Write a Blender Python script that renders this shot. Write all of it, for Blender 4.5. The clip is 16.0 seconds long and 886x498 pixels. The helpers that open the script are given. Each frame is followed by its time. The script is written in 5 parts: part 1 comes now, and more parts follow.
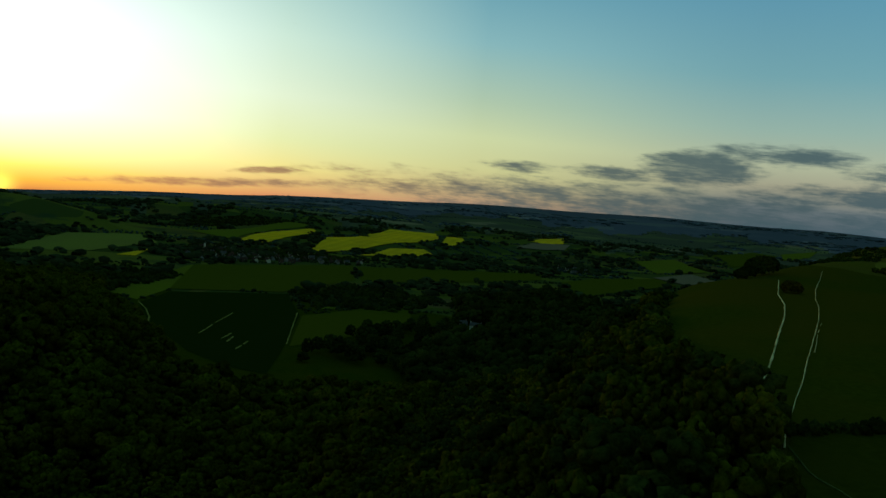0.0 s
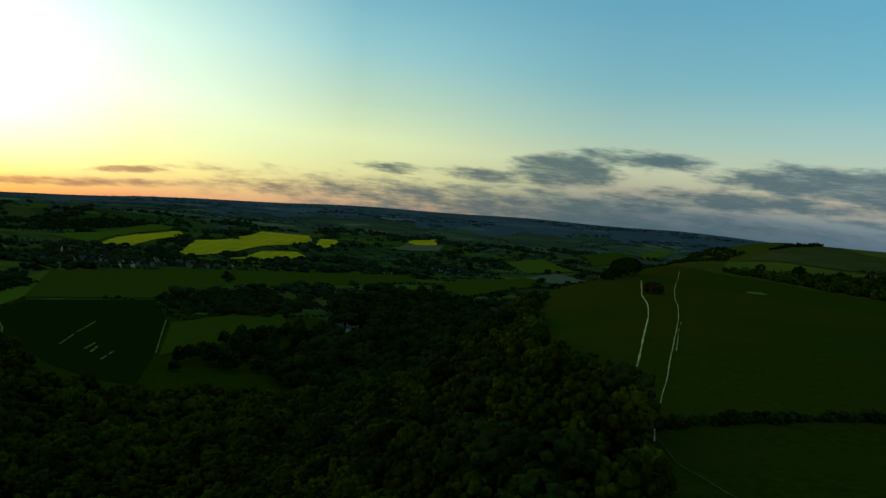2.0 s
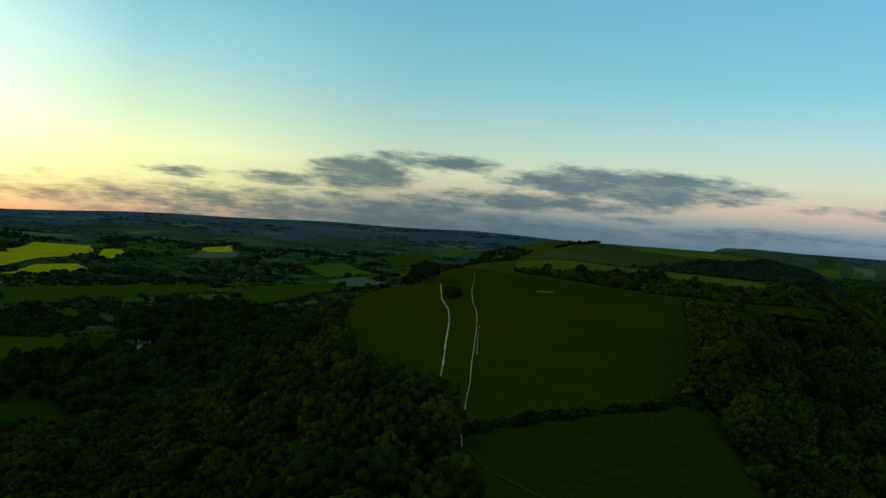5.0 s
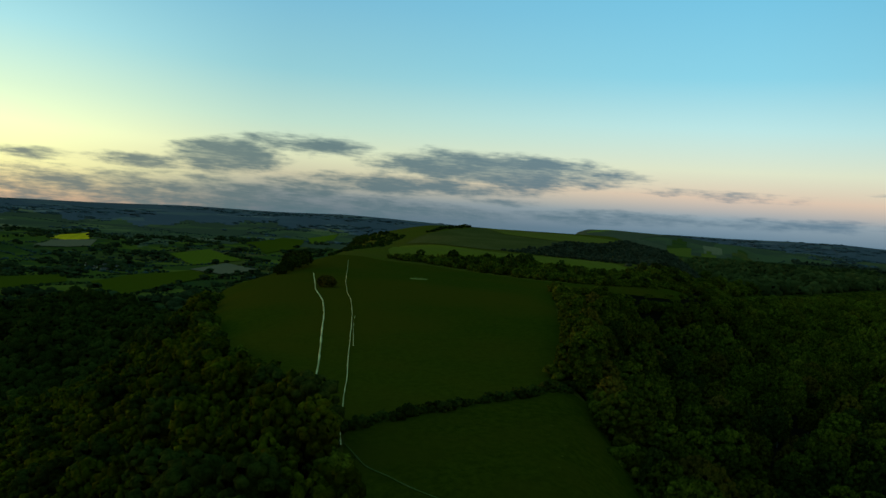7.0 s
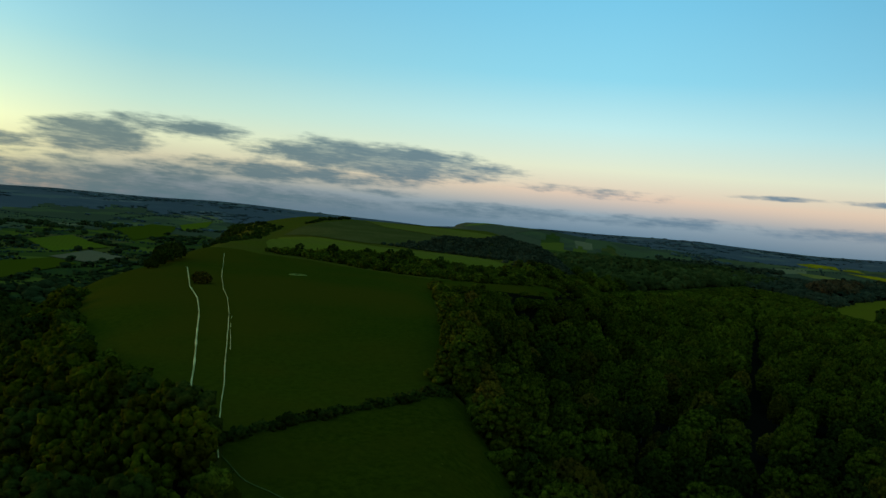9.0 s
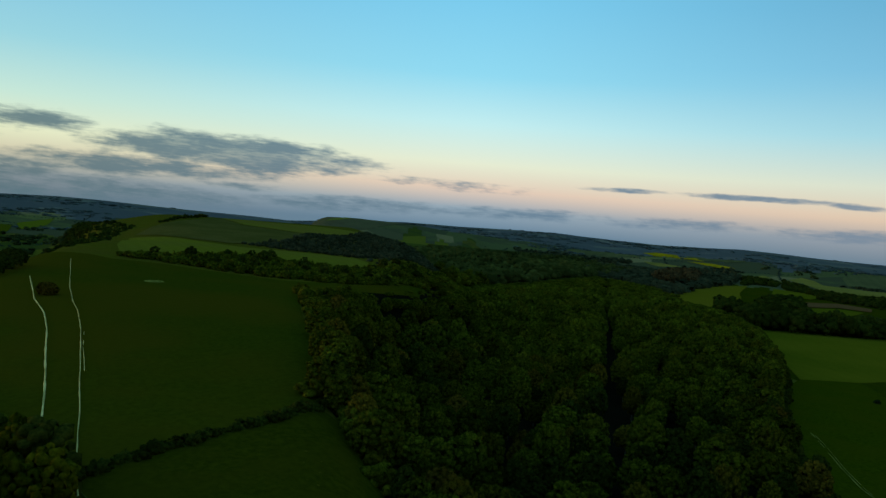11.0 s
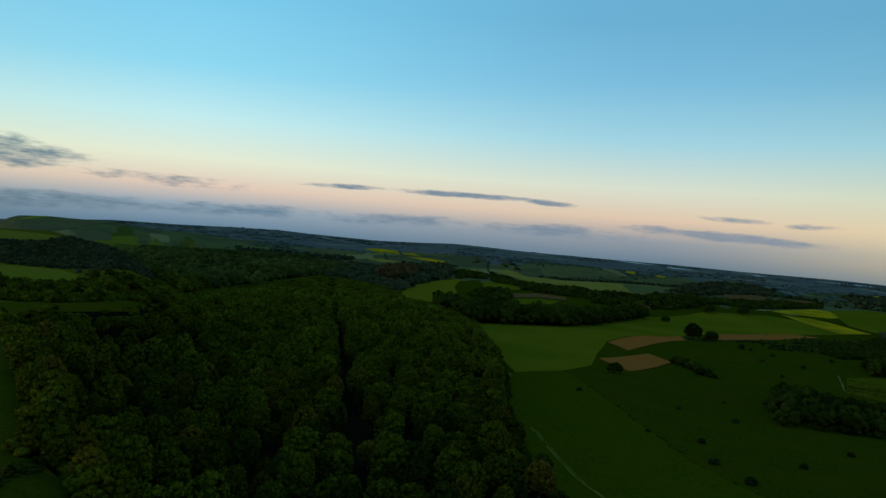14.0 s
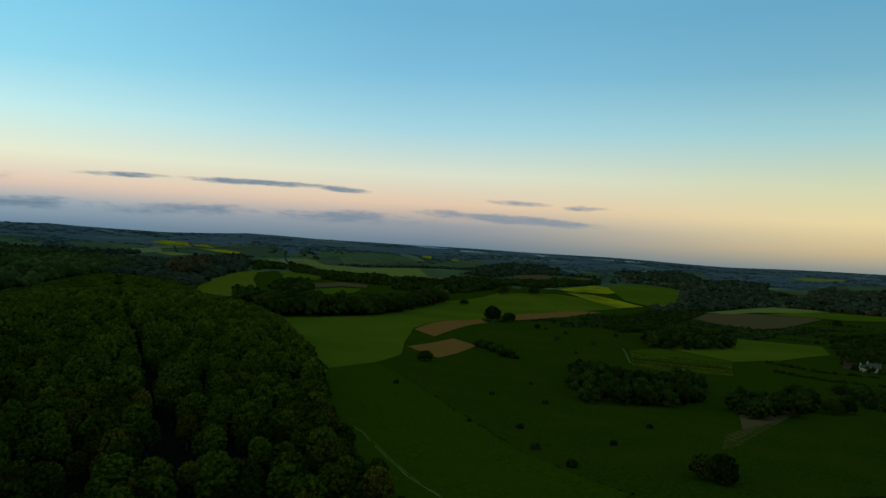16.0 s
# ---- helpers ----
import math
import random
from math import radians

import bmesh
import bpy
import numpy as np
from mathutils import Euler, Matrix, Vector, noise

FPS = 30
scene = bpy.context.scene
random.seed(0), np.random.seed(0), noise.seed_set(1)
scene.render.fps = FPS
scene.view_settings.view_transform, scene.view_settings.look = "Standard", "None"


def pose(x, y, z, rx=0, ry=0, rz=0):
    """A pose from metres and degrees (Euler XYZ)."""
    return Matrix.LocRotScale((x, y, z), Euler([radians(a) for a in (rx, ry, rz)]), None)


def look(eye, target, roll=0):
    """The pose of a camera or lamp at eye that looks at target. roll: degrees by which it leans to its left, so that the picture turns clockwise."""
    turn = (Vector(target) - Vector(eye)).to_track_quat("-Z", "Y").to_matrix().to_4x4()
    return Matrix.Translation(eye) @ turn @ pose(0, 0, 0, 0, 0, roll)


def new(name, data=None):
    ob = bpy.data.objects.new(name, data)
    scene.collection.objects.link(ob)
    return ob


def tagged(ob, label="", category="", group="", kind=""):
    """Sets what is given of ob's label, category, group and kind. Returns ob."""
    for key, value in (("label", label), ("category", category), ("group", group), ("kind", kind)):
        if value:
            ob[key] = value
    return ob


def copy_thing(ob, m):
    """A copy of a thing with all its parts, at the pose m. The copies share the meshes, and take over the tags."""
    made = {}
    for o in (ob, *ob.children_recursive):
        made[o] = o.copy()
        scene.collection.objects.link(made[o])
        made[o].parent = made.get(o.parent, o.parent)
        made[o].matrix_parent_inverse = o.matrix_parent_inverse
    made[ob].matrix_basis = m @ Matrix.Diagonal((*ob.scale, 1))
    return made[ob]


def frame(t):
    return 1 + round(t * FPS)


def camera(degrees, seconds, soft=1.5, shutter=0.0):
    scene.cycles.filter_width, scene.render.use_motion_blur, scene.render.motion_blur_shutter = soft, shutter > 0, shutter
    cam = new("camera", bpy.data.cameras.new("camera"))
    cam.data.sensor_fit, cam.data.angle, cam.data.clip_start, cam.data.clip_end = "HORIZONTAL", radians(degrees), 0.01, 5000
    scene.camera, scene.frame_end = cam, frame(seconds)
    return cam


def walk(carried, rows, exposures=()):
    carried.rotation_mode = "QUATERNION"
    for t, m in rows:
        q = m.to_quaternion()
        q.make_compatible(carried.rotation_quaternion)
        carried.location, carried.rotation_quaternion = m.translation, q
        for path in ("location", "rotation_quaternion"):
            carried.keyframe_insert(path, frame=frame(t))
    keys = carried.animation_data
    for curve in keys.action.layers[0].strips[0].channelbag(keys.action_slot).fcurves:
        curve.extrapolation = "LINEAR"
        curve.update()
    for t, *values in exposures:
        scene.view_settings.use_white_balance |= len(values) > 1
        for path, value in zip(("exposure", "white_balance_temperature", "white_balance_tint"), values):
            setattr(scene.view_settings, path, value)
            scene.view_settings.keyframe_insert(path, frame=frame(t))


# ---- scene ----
cam = camera(58.0, 16.0, soft=1.5)

# seconds, place, pitch, lean, heading (clockwise from +y): the drone turns to the right while it climbs
PATH = [
    (0, 0, 0, 50, -3.65, 5.61, -0),
    (0.5, -1.1, -1.2, 50.5, -3.36, 5.75, 2.43),
    (1, -1.9, -2.2, 50.9, -3.2, 5.27, 4.64),
    (1.5, -2.6, -3, 51.3, -2.89, 5.47, 6.8),
    (2, -3.2, -3.6, 51.6, -2.69, 5.66, 9.04),
    (2.5, -3.6, -4, 52, -2.17, 6.15, 11.26),
    (3, -4, -4.4, 52.3, -1.72, 5.99, 13.46),
    (3.5, -4.2, -4.6, 52.7, -1.39, 5.82, 15.81),
    (4, -4.5, -4.7, 53.1, -1.17, 5.64, 18.35),
    (6.5, -5.6, -4.8, 55.5, -1.86, 3.5, 30.3),
    (7, -5.9, -4.7, 56.1, -1.8, 3.95, 32.53),
    (7.5, -6.2, -4.6, 56.8, -1.7, 3.45, 34.63),
    (8, -6.5, -4.5, 57.5, -2.27, 2.55, 36.86),
    (8.5, -6.8, -4.4, 58.3, -2.15, 3.59, 39.1),
    (10.8, -8.3, -3.1, 62.5, -1.34, 5.55, 49.89),
    (11, -8.5, -2.9, 62.9, -1.46, 4.62, 51.12),
    (11.5, -8.7, -2.3, 64, -1.27, 5.28, 54.13),
    (12, -8.8, -1.5, 65, -1.54, 4.53, 57.38),
    (12.5, -8.9, -0.6, 66.1, -1.29, 4.47, 60.73),
    (13, -8.8, 0.6, 67.1, -0.68, 4.28, 64),
    (13.5, -8.5, 2, 68.2, -0.53, 4.12, 67.33),
    (14, -8.1, 3.7, 69.2, -0.3, 3.91, 70.84),
    (14.5, -7.4, 5.8, 70.2, -0.25, 3.05, 74.58),
    (15, -6.4, 8.2, 71.1, -0.63, 2.22, 78.06),
    (15.5, -5.2, 11, 72, -0.54, 1.93, 81.81),
    (16, -3.6, 14.4, 72.8, -0.48, 2.31, 85.45),
]
walk(cam, [(t, pose(x, y, z, 90 + tilt, 0, -head) @ pose(0, 0, 0, 0, 0, lean)) for t, x, y, z, tilt, lean, head in PATH],
     exposures=[(0, -0.85, 6200, 6), (1.5, -0.62, 6150, 6), (3.5, -0.36, 6250, 7), (7, -0.1, 6400, 9), (11, 0.0, 6300, 11), (13.5, -0.02, 6250, 12), (16, 0.0, 6450, 12)])

# ---- sky, sun ----
SUN_HEADING, SUN_HEIGHT = -29.3, 1.5


def lin(r, g, b, gain=1.0):
    """Linear colour from 0..255 display values."""
    def f(c):
        c = c / 255
        return gain * (c / 12.92 if c <= 0.04045 else ((c + 0.055) / 1.055) ** 2.4)
    return (f(r), f(g), f(b), 1)


class Nodes:
    """Short hand for wiring a node tree."""

    def __init__(self, tree):
        self.t = tree

    def add(self, kind, **sets):
        n = self.t.nodes.new(kind)
        for key, value in sets.items():
            if key.startswith("i_"):
                key = key[2:].replace("_", " ")
                key = int(key) if key.isdigit() else key
                if isinstance(value, bpy.types.NodeSocket):
                    self.t.links.new(value, n.inputs[key])
                else:
                    n.inputs[key].default_value = value
            elif key == "op":
                n.operation = value
            elif key == "name":
                n.attribute_name = value
        return n

    def math(self, op, a, b=0.0, c=0.0, clamp=False):
        n = self.t.nodes.new("ShaderNodeMath")
        n.operation, n.use_clamp = op, clamp
        for i, value in enumerate((a, b, c)):
            if isinstance(value, bpy.types.NodeSocket):
                self.t.links.new(value, n.inputs[i])
            else:
                n.inputs[i].default_value = value
        return n.outputs[0]

    def step(self, x, a, b, lo=0.0, hi=1.0):
        n = self.t.nodes.new("ShaderNodeMapRange")
        n.interpolation_type = "SMOOTHSTEP"
        for i, value in enumerate((x, a, b, lo, hi)):
            if isinstance(value, bpy.types.NodeSocket):
                self.t.links.new(value, n.inputs[i])
            else:
                n.inputs[i].default_value = value
        return n.outputs[0]

    def ramp(self, fac, stops, ease="LINEAR"):
        n = self.t.nodes.new("ShaderNodeValToRGB")
        n.color_ramp.interpolation = ease
        e = n.color_ramp.elements
        while len(e) < len(stops):
            e.new(0.5)
        for el, (pos, col) in zip(e, stops):
            el.position, el.color = pos, col if len(col) == 4 else (*col, 1)
        self.t.links.new(fac, n.inputs[0])
        return n.outputs[0]

    def mix(self, fac, a, b, blend="MIX"):
        n = self.t.nodes.new("ShaderNodeMix")
        n.data_type, n.blend_type = "RGBA", blend
        for i, value in ((0, fac), (6, a), (7, b)):
            if isinstance(value, bpy.types.NodeSocket):
                self.t.links.new(value, n.inputs[i])
            else:
                n.inputs[i].default_value = value if i == 0 or len(value) == 4 else (*value, 1)
        return n.outputs[2]

    def noise(self, vec, scale, detail=4.0, rough=0.55):
        n = self.t.nodes.new("ShaderNodeTexNoise")
        n.inputs["Scale"].default_value, n.inputs["Detail"].default_value, n.inputs["Roughness"].default_value = scale, detail, rough
        self.t.links.new(vec, n.inputs["Vector"])
        return n.outputs[0]


def make_sky():
    world = bpy.data.worlds.new("evening_sky")
    scene.world = world
    world.use_nodes = True
    n = Nodes(world.node_tree)
    n.t.nodes.clear()
    way = n.add("ShaderNodeTexCoord").outputs["Generated"]
    sep = n.add("ShaderNodeSeparateXYZ", i_0=way).outputs
    height = n.math("MULTIPLY", n.math("ARCSINE", sep[2]), 57.2958)
    heading = n.math("MULTIPLY", n.math("ARCTAN2", sep[0], sep[1]), 57.2958)
    # how far round from the sun, 0 to 180
    off = n.math("ABSOLUTE", n.math("WRAP", n.math("SUBTRACT", heading, SUN_HEADING), 180.0, -180.0))
    up = n.math("POWER", n.math("DIVIDE", n.math("ADD", height, 3.0), 93.0, clamp=True), 0.5)

    def at(*stops):
        return [(((h + 3.0) / 93.0) ** 0.5 if h > -3 else 0.0, col) for h, col in stops]
    zenith = lin(92, 144, 182)
    stations = (
        (0, at((-3, lin(245, 120, 85)), (-2.1, lin(250, 140, 90)), (-1.4, lin(255, 190, 70, 1.7)), (-0.5, lin(255, 225, 105, 2.1)), (1.0, lin(255, 245, 175, 2.4)), (3.5, lin(255, 253, 228, 2.5)),
               (9, lin(255, 255, 245, 2.3)), (15, lin(240, 252, 238, 1.7)), (26, lin(150, 188, 205)), (42, lin(112, 160, 192)), (90, zenith))),
        (17, at((-3, lin(205, 130, 105)), (-1.1, lin(245, 150, 108, 1.35)), (-0.3, lin(246, 188, 118, 1.55)), (1.0, lin(254, 230, 142, 1.65)), (3, lin(252, 250, 185, 1.5)), (6, lin(252, 255, 220, 1.5)),
                (10, lin(236, 252, 230, 1.4)), (15, lin(196, 230, 224, 1.25)), (26, lin(135, 184, 206)), (42, lin(108, 160, 194)), (90, zenith))),
        (31, at((-3, lin(140, 125, 115)), (-0.5, lin(218, 160, 128, 1.3)), (0.6, lin(225, 188, 138, 1.3)), (2.2, lin(238, 225, 158, 1.35)), (4.5, lin(238, 236, 178, 1.35)), (7, lin(215, 230, 195, 1.2)),
                (11, lin(166, 210, 212, 1.2)), (15, lin(130, 186, 202, 1.18)), (26, lin(118, 175, 203)), (42, lin(106, 160, 196)), (90, zenith))),
        (50, at((-3, lin(100, 115, 120)), (0.2, lin(100, 118, 128)), (1.4, lin(134, 142, 146)), (2.8, lin(212, 197, 167)), (4.2, lin(233, 228, 189)), (6.5, lin(200, 223, 205)),
                (10, lin(155, 205, 212)), (15, lin(128, 188, 212)), (26, lin(112, 174, 204)), (42, lin(104, 160, 198)), (90, zenith))),
        (82, at((-3, lin(80, 105, 120)), (0.2, lin(104, 130, 149)), (1.6, lin(148, 162, 173)), (3.0, lin(232, 198, 176)), (4.8, lin(236, 230, 201)),
                (7.6, lin(200, 231, 228)), (11, lin(148, 212, 230)), (16, lin(126, 198, 226)), (26, lin(112, 178, 210)), (42, lin(104, 160, 198)), (90, zenith))),
        (114, at((-3, lin(85, 105, 118)), (-0.3, lin(104, 124, 138)), (1.2, lin(148, 150, 156)), (2.7, lin(230, 194, 166)), (4.8, lin(222, 218, 196)),
                 (8, lin(165, 206, 215)), (12, lin(125, 183, 210)), (16, lin(108, 170, 200)), (26, lin(104, 168, 200)), (42, lin(100, 156, 192)), (90, zenith))),
        (143, at((-3, lin(95, 108, 112)), (-0.8, lin(140, 142, 135)), (0.4, lin(205, 178, 138)), (2.3, lin(234, 208, 158)), (4.5, lin(212, 208, 172)),
                 (8, lin(160, 198, 200)), (12, lin(118, 172, 192)), (16, lin(100, 160, 188)), (26, lin(98, 160, 190)), (42, lin(98, 152, 188)), (90, zenith))),
    )
    col, before = None, None
    for where, stops in stations:
        c = n.ramp(up, stops)
        if col is None:
            col = c
        else:
            f = n.math("DIVIDE", n.math("SUBTRACT", off, float(before)), float(where - before), clamp=True)
            if where > 40:
                f = n.math("ADD", n.math("MULTIPLY", f, 0.4), n.math("MULTIPLY", n.step(f, 0.0, 1.0), 0.6))
            col = n.mix(f, col, c)
        before = where
    # the low sun's own glow
    dx = n.math("SUBTRACT", heading, SUN_HEADING)
    dy = n.math("ADD", height, 1.75)
    d2 = n.math("ADD", n.math("MULTIPLY", dx, dx), n.math("MULTIPLY", n.math("MULTIPLY", dy, dy), 1.3))
    glow = n.math("POWER", 2.718, n.math("MULTIPLY", d2, -1.6))
    col = n.mix(glow, col, lin(255, 225, 90, 2.5))
    # clouds: heading, height, half width, half height, slope, weight
    vec = n.add("ShaderNodeCombineXYZ", i_0=n.math("MULTIPLY", heading, 0.30), i_1=n.math("MULTIPLY", n.math("ADD", height, n.math("MULTIPLY", heading, 0.012)), 1.25)).outputs[0]
    streak = n.noise(vec, 1.0, 3.0, 0.5)
    vec2 = n.add("ShaderNodeCombineXYZ", i_0=n.math("MULTIPLY", heading, 0.7), i_1=n.math("MULTIPLY", n.math("ADD", height, n.math("MULTIPLY", heading, 0.02)), 2.6), i_2=4.0).outputs[0]
    wisps = n.noise(vec2, 1.0, 6.0, 0.62)
    ragged = n.math("ADD", n.math("MULTIPLY", n.math("SUBTRACT", streak, 0.5), 2.6), n.math("MULTIPLY", n.math("SUBTRACT", wisps, 0.5), 1.7))
    vec3 = n.add("ShaderNodeCombineXYZ", i_0=n.math("MULTIPLY", heading, 0.95), i_1=n.math("MULTIPLY", n.math("ADD", height, n.math("MULTIPLY", heading, 0.015)), 7.0), i_2=9.0).outputs[0]
    shreds = n.noise(vec3, 1.0, 5.0, 0.65)
    ragged = n.math("ADD", ragged, n.math("MULTIPLY", n.math("SUBTRACT", shreds, 0.5), 1.1))
    body = None
    for az, el, w, h, slope, weight in CLOUDS:
        a = n.math("SUBTRACT", heading, az)
        b = n.math("SUBTRACT", n.math("SUBTRACT", height, el), n.math("MULTIPLY", a, slope))
        e = n.math("ADD", n.math("POWER", n.math("ABSOLUTE", n.math("DIVIDE", a, w)), 2.0), n.math("POWER", n.math("ABSOLUTE", n.math("DIVIDE", b, h)), 2.0))
        e = n.math("MULTIPLY", n.math("SUBTRACT", 1.0, e), weight)
        body = e if body is None else n.math("MAXIMUM", body, e)
    body = n.math("MAXIMUM", body, -1.2)
    dens = n.step(n.math("ADD", body, ragged), -0.45, 1.1)
    dens = n.math("MULTIPLY", dens, n.step(n.math("ADD", n.math("MULTIPLY", streak, 0.5), n.math("MULTIPLY", shreds, 0.5)), 0.34, 0.58, 0.7, 0.95))
    tone = n.ramp(n.math("DIVIDE", off, 150.0, clamp=True), [(0.0, lin(225, 150, 105)), (0.1, lin(190, 150, 118)), (0.22, lin(102, 122, 122)), (0.34, lin(84, 112, 120)),
                                                            (0.6, lin(98, 124, 144)), (0.8, lin(134, 142, 154)), (1.0, lin(140, 145, 145))])
    col = n.mix(dens, col, tone)
    col = n.mix(1.0, col, (0.925, 1.035, 1.06), "MULTIPLY")
    ramp_bg = n.add("ShaderNodeBackground", i_Color=col, i_Strength=1.0)
    sky = n.t.nodes.new("ShaderNodeTexSky")
    sky.sky_type, sky.sun_disc = "NISHITA", False
    sky.sun_elevation, sky.sun_rotation = radians(SUN_HEIGHT), radians(SUN_HEADING)
    sky_bg = n.add("ShaderNodeBackground", i_Color=sky.outputs[0], i_Strength=0.02)
    both = n.t.nodes.new("ShaderNodeAddShader")
    n.t.links.new(ramp_bg.outputs[0], both.inputs[0])
    n.t.links.new(sky_bg.outputs[0], both.inputs[1])
    n.t.links.new(both.outputs[0], n.add("ShaderNodeOutputWorld").inputs[0])


CLOUDS = [
    (-12.7, 0.74, 2.4, 0.28, 0.103, 1.0),
    (-16.7, -0.45, 8.5, 0.32, 0.073, 0.8),
    (4.2, 1.10, 8.3, 0.46, 0.052, 0.8),
    (5.0, 2.77, 3.0, 0.35, -0.010, 0.6),
    (11.1, 2.84, 4.5, 0.45, 0.0, 0.9),
    (17.2, 3.65, 4.1, 1.38, 0.023, 1.6),
    (22.5, 4.87, 4.7, 0.73, 0.003, 0.9),
    (36.1, 4.04, 10.0, 1.30, -0.009, 1.6),
    (29.3, 2.57, 11.0, 0.81, 0.036, 1.0),
    (14.2, 1.31, 6.9, 0.37, 0.048, 0.7),
    (37.2, 1.74, 2.1, 0.33, -0.011, 0.8),
    (52.8, 3.23, 1.8, 0.2, -0.007, 0.1),
]
CLOUDS += [
    (14.0, 0.8, 22.0, 1.4, 0.01, 0.75),
    (63.9, 3.66, 3.2, 0.19, 0.012, 1.0),
    (72.1, 3.64, 5.1, 0.20, -0.007, 1.0),
    (78.3, 3.44, 1.9, 0.21, -0.048, 1.0),
    (51.6, 3.3, 2.2, 0.16, 0.011, 0.1),
    (67.8, 1.54, 4.7, 0.37, 0.021, 0.7),
    (78.6, 1.51, 4.9, 0.45, -0.002, 0.8),
    (90.2, 1.80, 6.6, 0.34, -0.046, 1.1),
    (90.4, 2.99, 2.3, 0.19, -0.034, 0.8),
    (95.4, 2.74, 1.5, 0.19, 0.018, 0.6),
    (43.2, 1.21, 5.8, 0.49, 0.016, 0.7),
    (54.4, 1.41, 7.1, 0.41, 0.019, 0.6),
]
make_sky()
sun = bpy.data.lights.new("low_sun", "SUN")
sun.energy, sun.angle, sun.color = 0.45, radians(1.5), (1.0, 0.55, 0.25)
a, e = radians(SUN_HEADING), radians(3.0)
sun_way = Vector((math.sin(a) * math.cos(e), math.cos(a) * math.cos(e), math.sin(e)))
new("low_sun", sun).matrix_world = look(sun_way * 3000, (0, 0, 0))

# ---- materials ----
def material(name, rough=0.9, bump=0.0):
    m = bpy.data.materials.new(name)
    m.use_nodes = True
    n = Nodes(m.node_tree)
    shader = m.node_tree.nodes["Principled BSDF"]
    shader.inputs["Roughness"].default_value = rough
    shader.inputs["Specular IOR Level"].default_value = 0.0
    return m, n, shader


def place(n):
    return n.add("ShaderNodeNewGeometry").outputs["Position"]


def relief(n, shader, height, strength, dist):
    b = n.add("ShaderNodeBump", i_Strength=strength, i_Distance=dist, i_Height=height)
    n.t.links.new(b.outputs[0], shader.inputs["Normal"])


def sward(name, dark, light, patch, grain=1.6, blotch=0.03, lines=None):
    """Grass, crop or bare soil: two colours mixed at the size of tufts and of patches; lines: heading and spacing of drill rows."""
    m, n, shader = material(name, 0.95)
    pos = place(n)
    big, small = n.noise(pos, blotch, 4.0), n.noise(pos, grain, 6.0, 0.7)
    col = n.mix(n.step(small, 0.3, 0.7), dark, light)
    col = n.mix(n.step(big, 0.38, 0.66, 0.0, 0.75), col, patch)
    if lines:
        heading, gap, depth = lines
        flat = n.add("ShaderNodeVectorRotate", i_Vector=pos, i_Angle=radians(heading))
        w = n.add("ShaderNodeTexWave", i_Vector=flat.outputs[0], i_Scale=6.2832 / gap / 6.2832 * 0.314, i_Distortion=0.6, i_Detail=1.0)
        col = n.mix(n.math("MULTIPLY", w.outputs[1], depth), col, (dark[0] * 0.6, dark[1] * 0.6, dark[2] * 0.6))
    n.t.links.new(col, shader.inputs["Base Color"])
    relief(n, shader, small, 0.5, 0.25)
    return m


def countryside():
    """The open ground: hedged fields of grass, crops and soil, with rough grass between."""
    m, n, shader = material("countryside", 0.95)
    pos = place(n)
    warp = n.add("ShaderNodeTexNoise", i_Vector=pos, i_Scale=0.003, i_Detail=2.0)
    shift = n.add("ShaderNodeVectorMath", op="MULTIPLY_ADD", i_0=warp.outputs[1], i_1=(160, 160, 0), i_2=pos)
    turn = n.add("ShaderNodeVectorRotate", i_Vector=shift.outputs[0], i_Angle=0.5)
    size = n.add("ShaderNodeVectorMath", op="MULTIPLY", i_0=turn.outputs[0], i_1=(0.0060, 0.0088, 0.0)).outputs[0]
    cell = n.add("ShaderNodeTexVoronoi", i_Vector=size, i_Scale=1.0, i_Randomness=0.75)
    hue = n.add("ShaderNodeSeparateColor", i_0=cell.outputs["Color"]).outputs[0]
    col = n.ramp(hue, [(0.0, (0.047, 0.055, 0.008)), (0.2, (0.068, 0.076, 0.008)), (0.38, (0.090, 0.090, 0.008)), (0.54, (0.054, 0.062, 0.009)), (0.70, (0.112, 0.105, 0.011)),
                       (0.84, (0.075, 0.068, 0.011)), (0.92, (0.094, 0.074, 0.012)), (0.965, (0.105, 0.074, 0.017))], "CONSTANT")
    small = n.noise(pos, 0.9, 6.0, 0.7)
    big = n.noise(pos, 0.011, 4.0)
    col = n.mix(n.step(small, 0.3, 0.75, 0.0, 0.3), col, (0.02, 0.036, 0.006))
    col = n.mix(n.step(big, 0.54, 0.66, 0.0, 0.7), col, (0.026, 0.040, 0.012))
    n.t.links.new(col, shader.inputs["Base Color"])
    relief(n, shader, small, 0.5, 0.3)
    return m


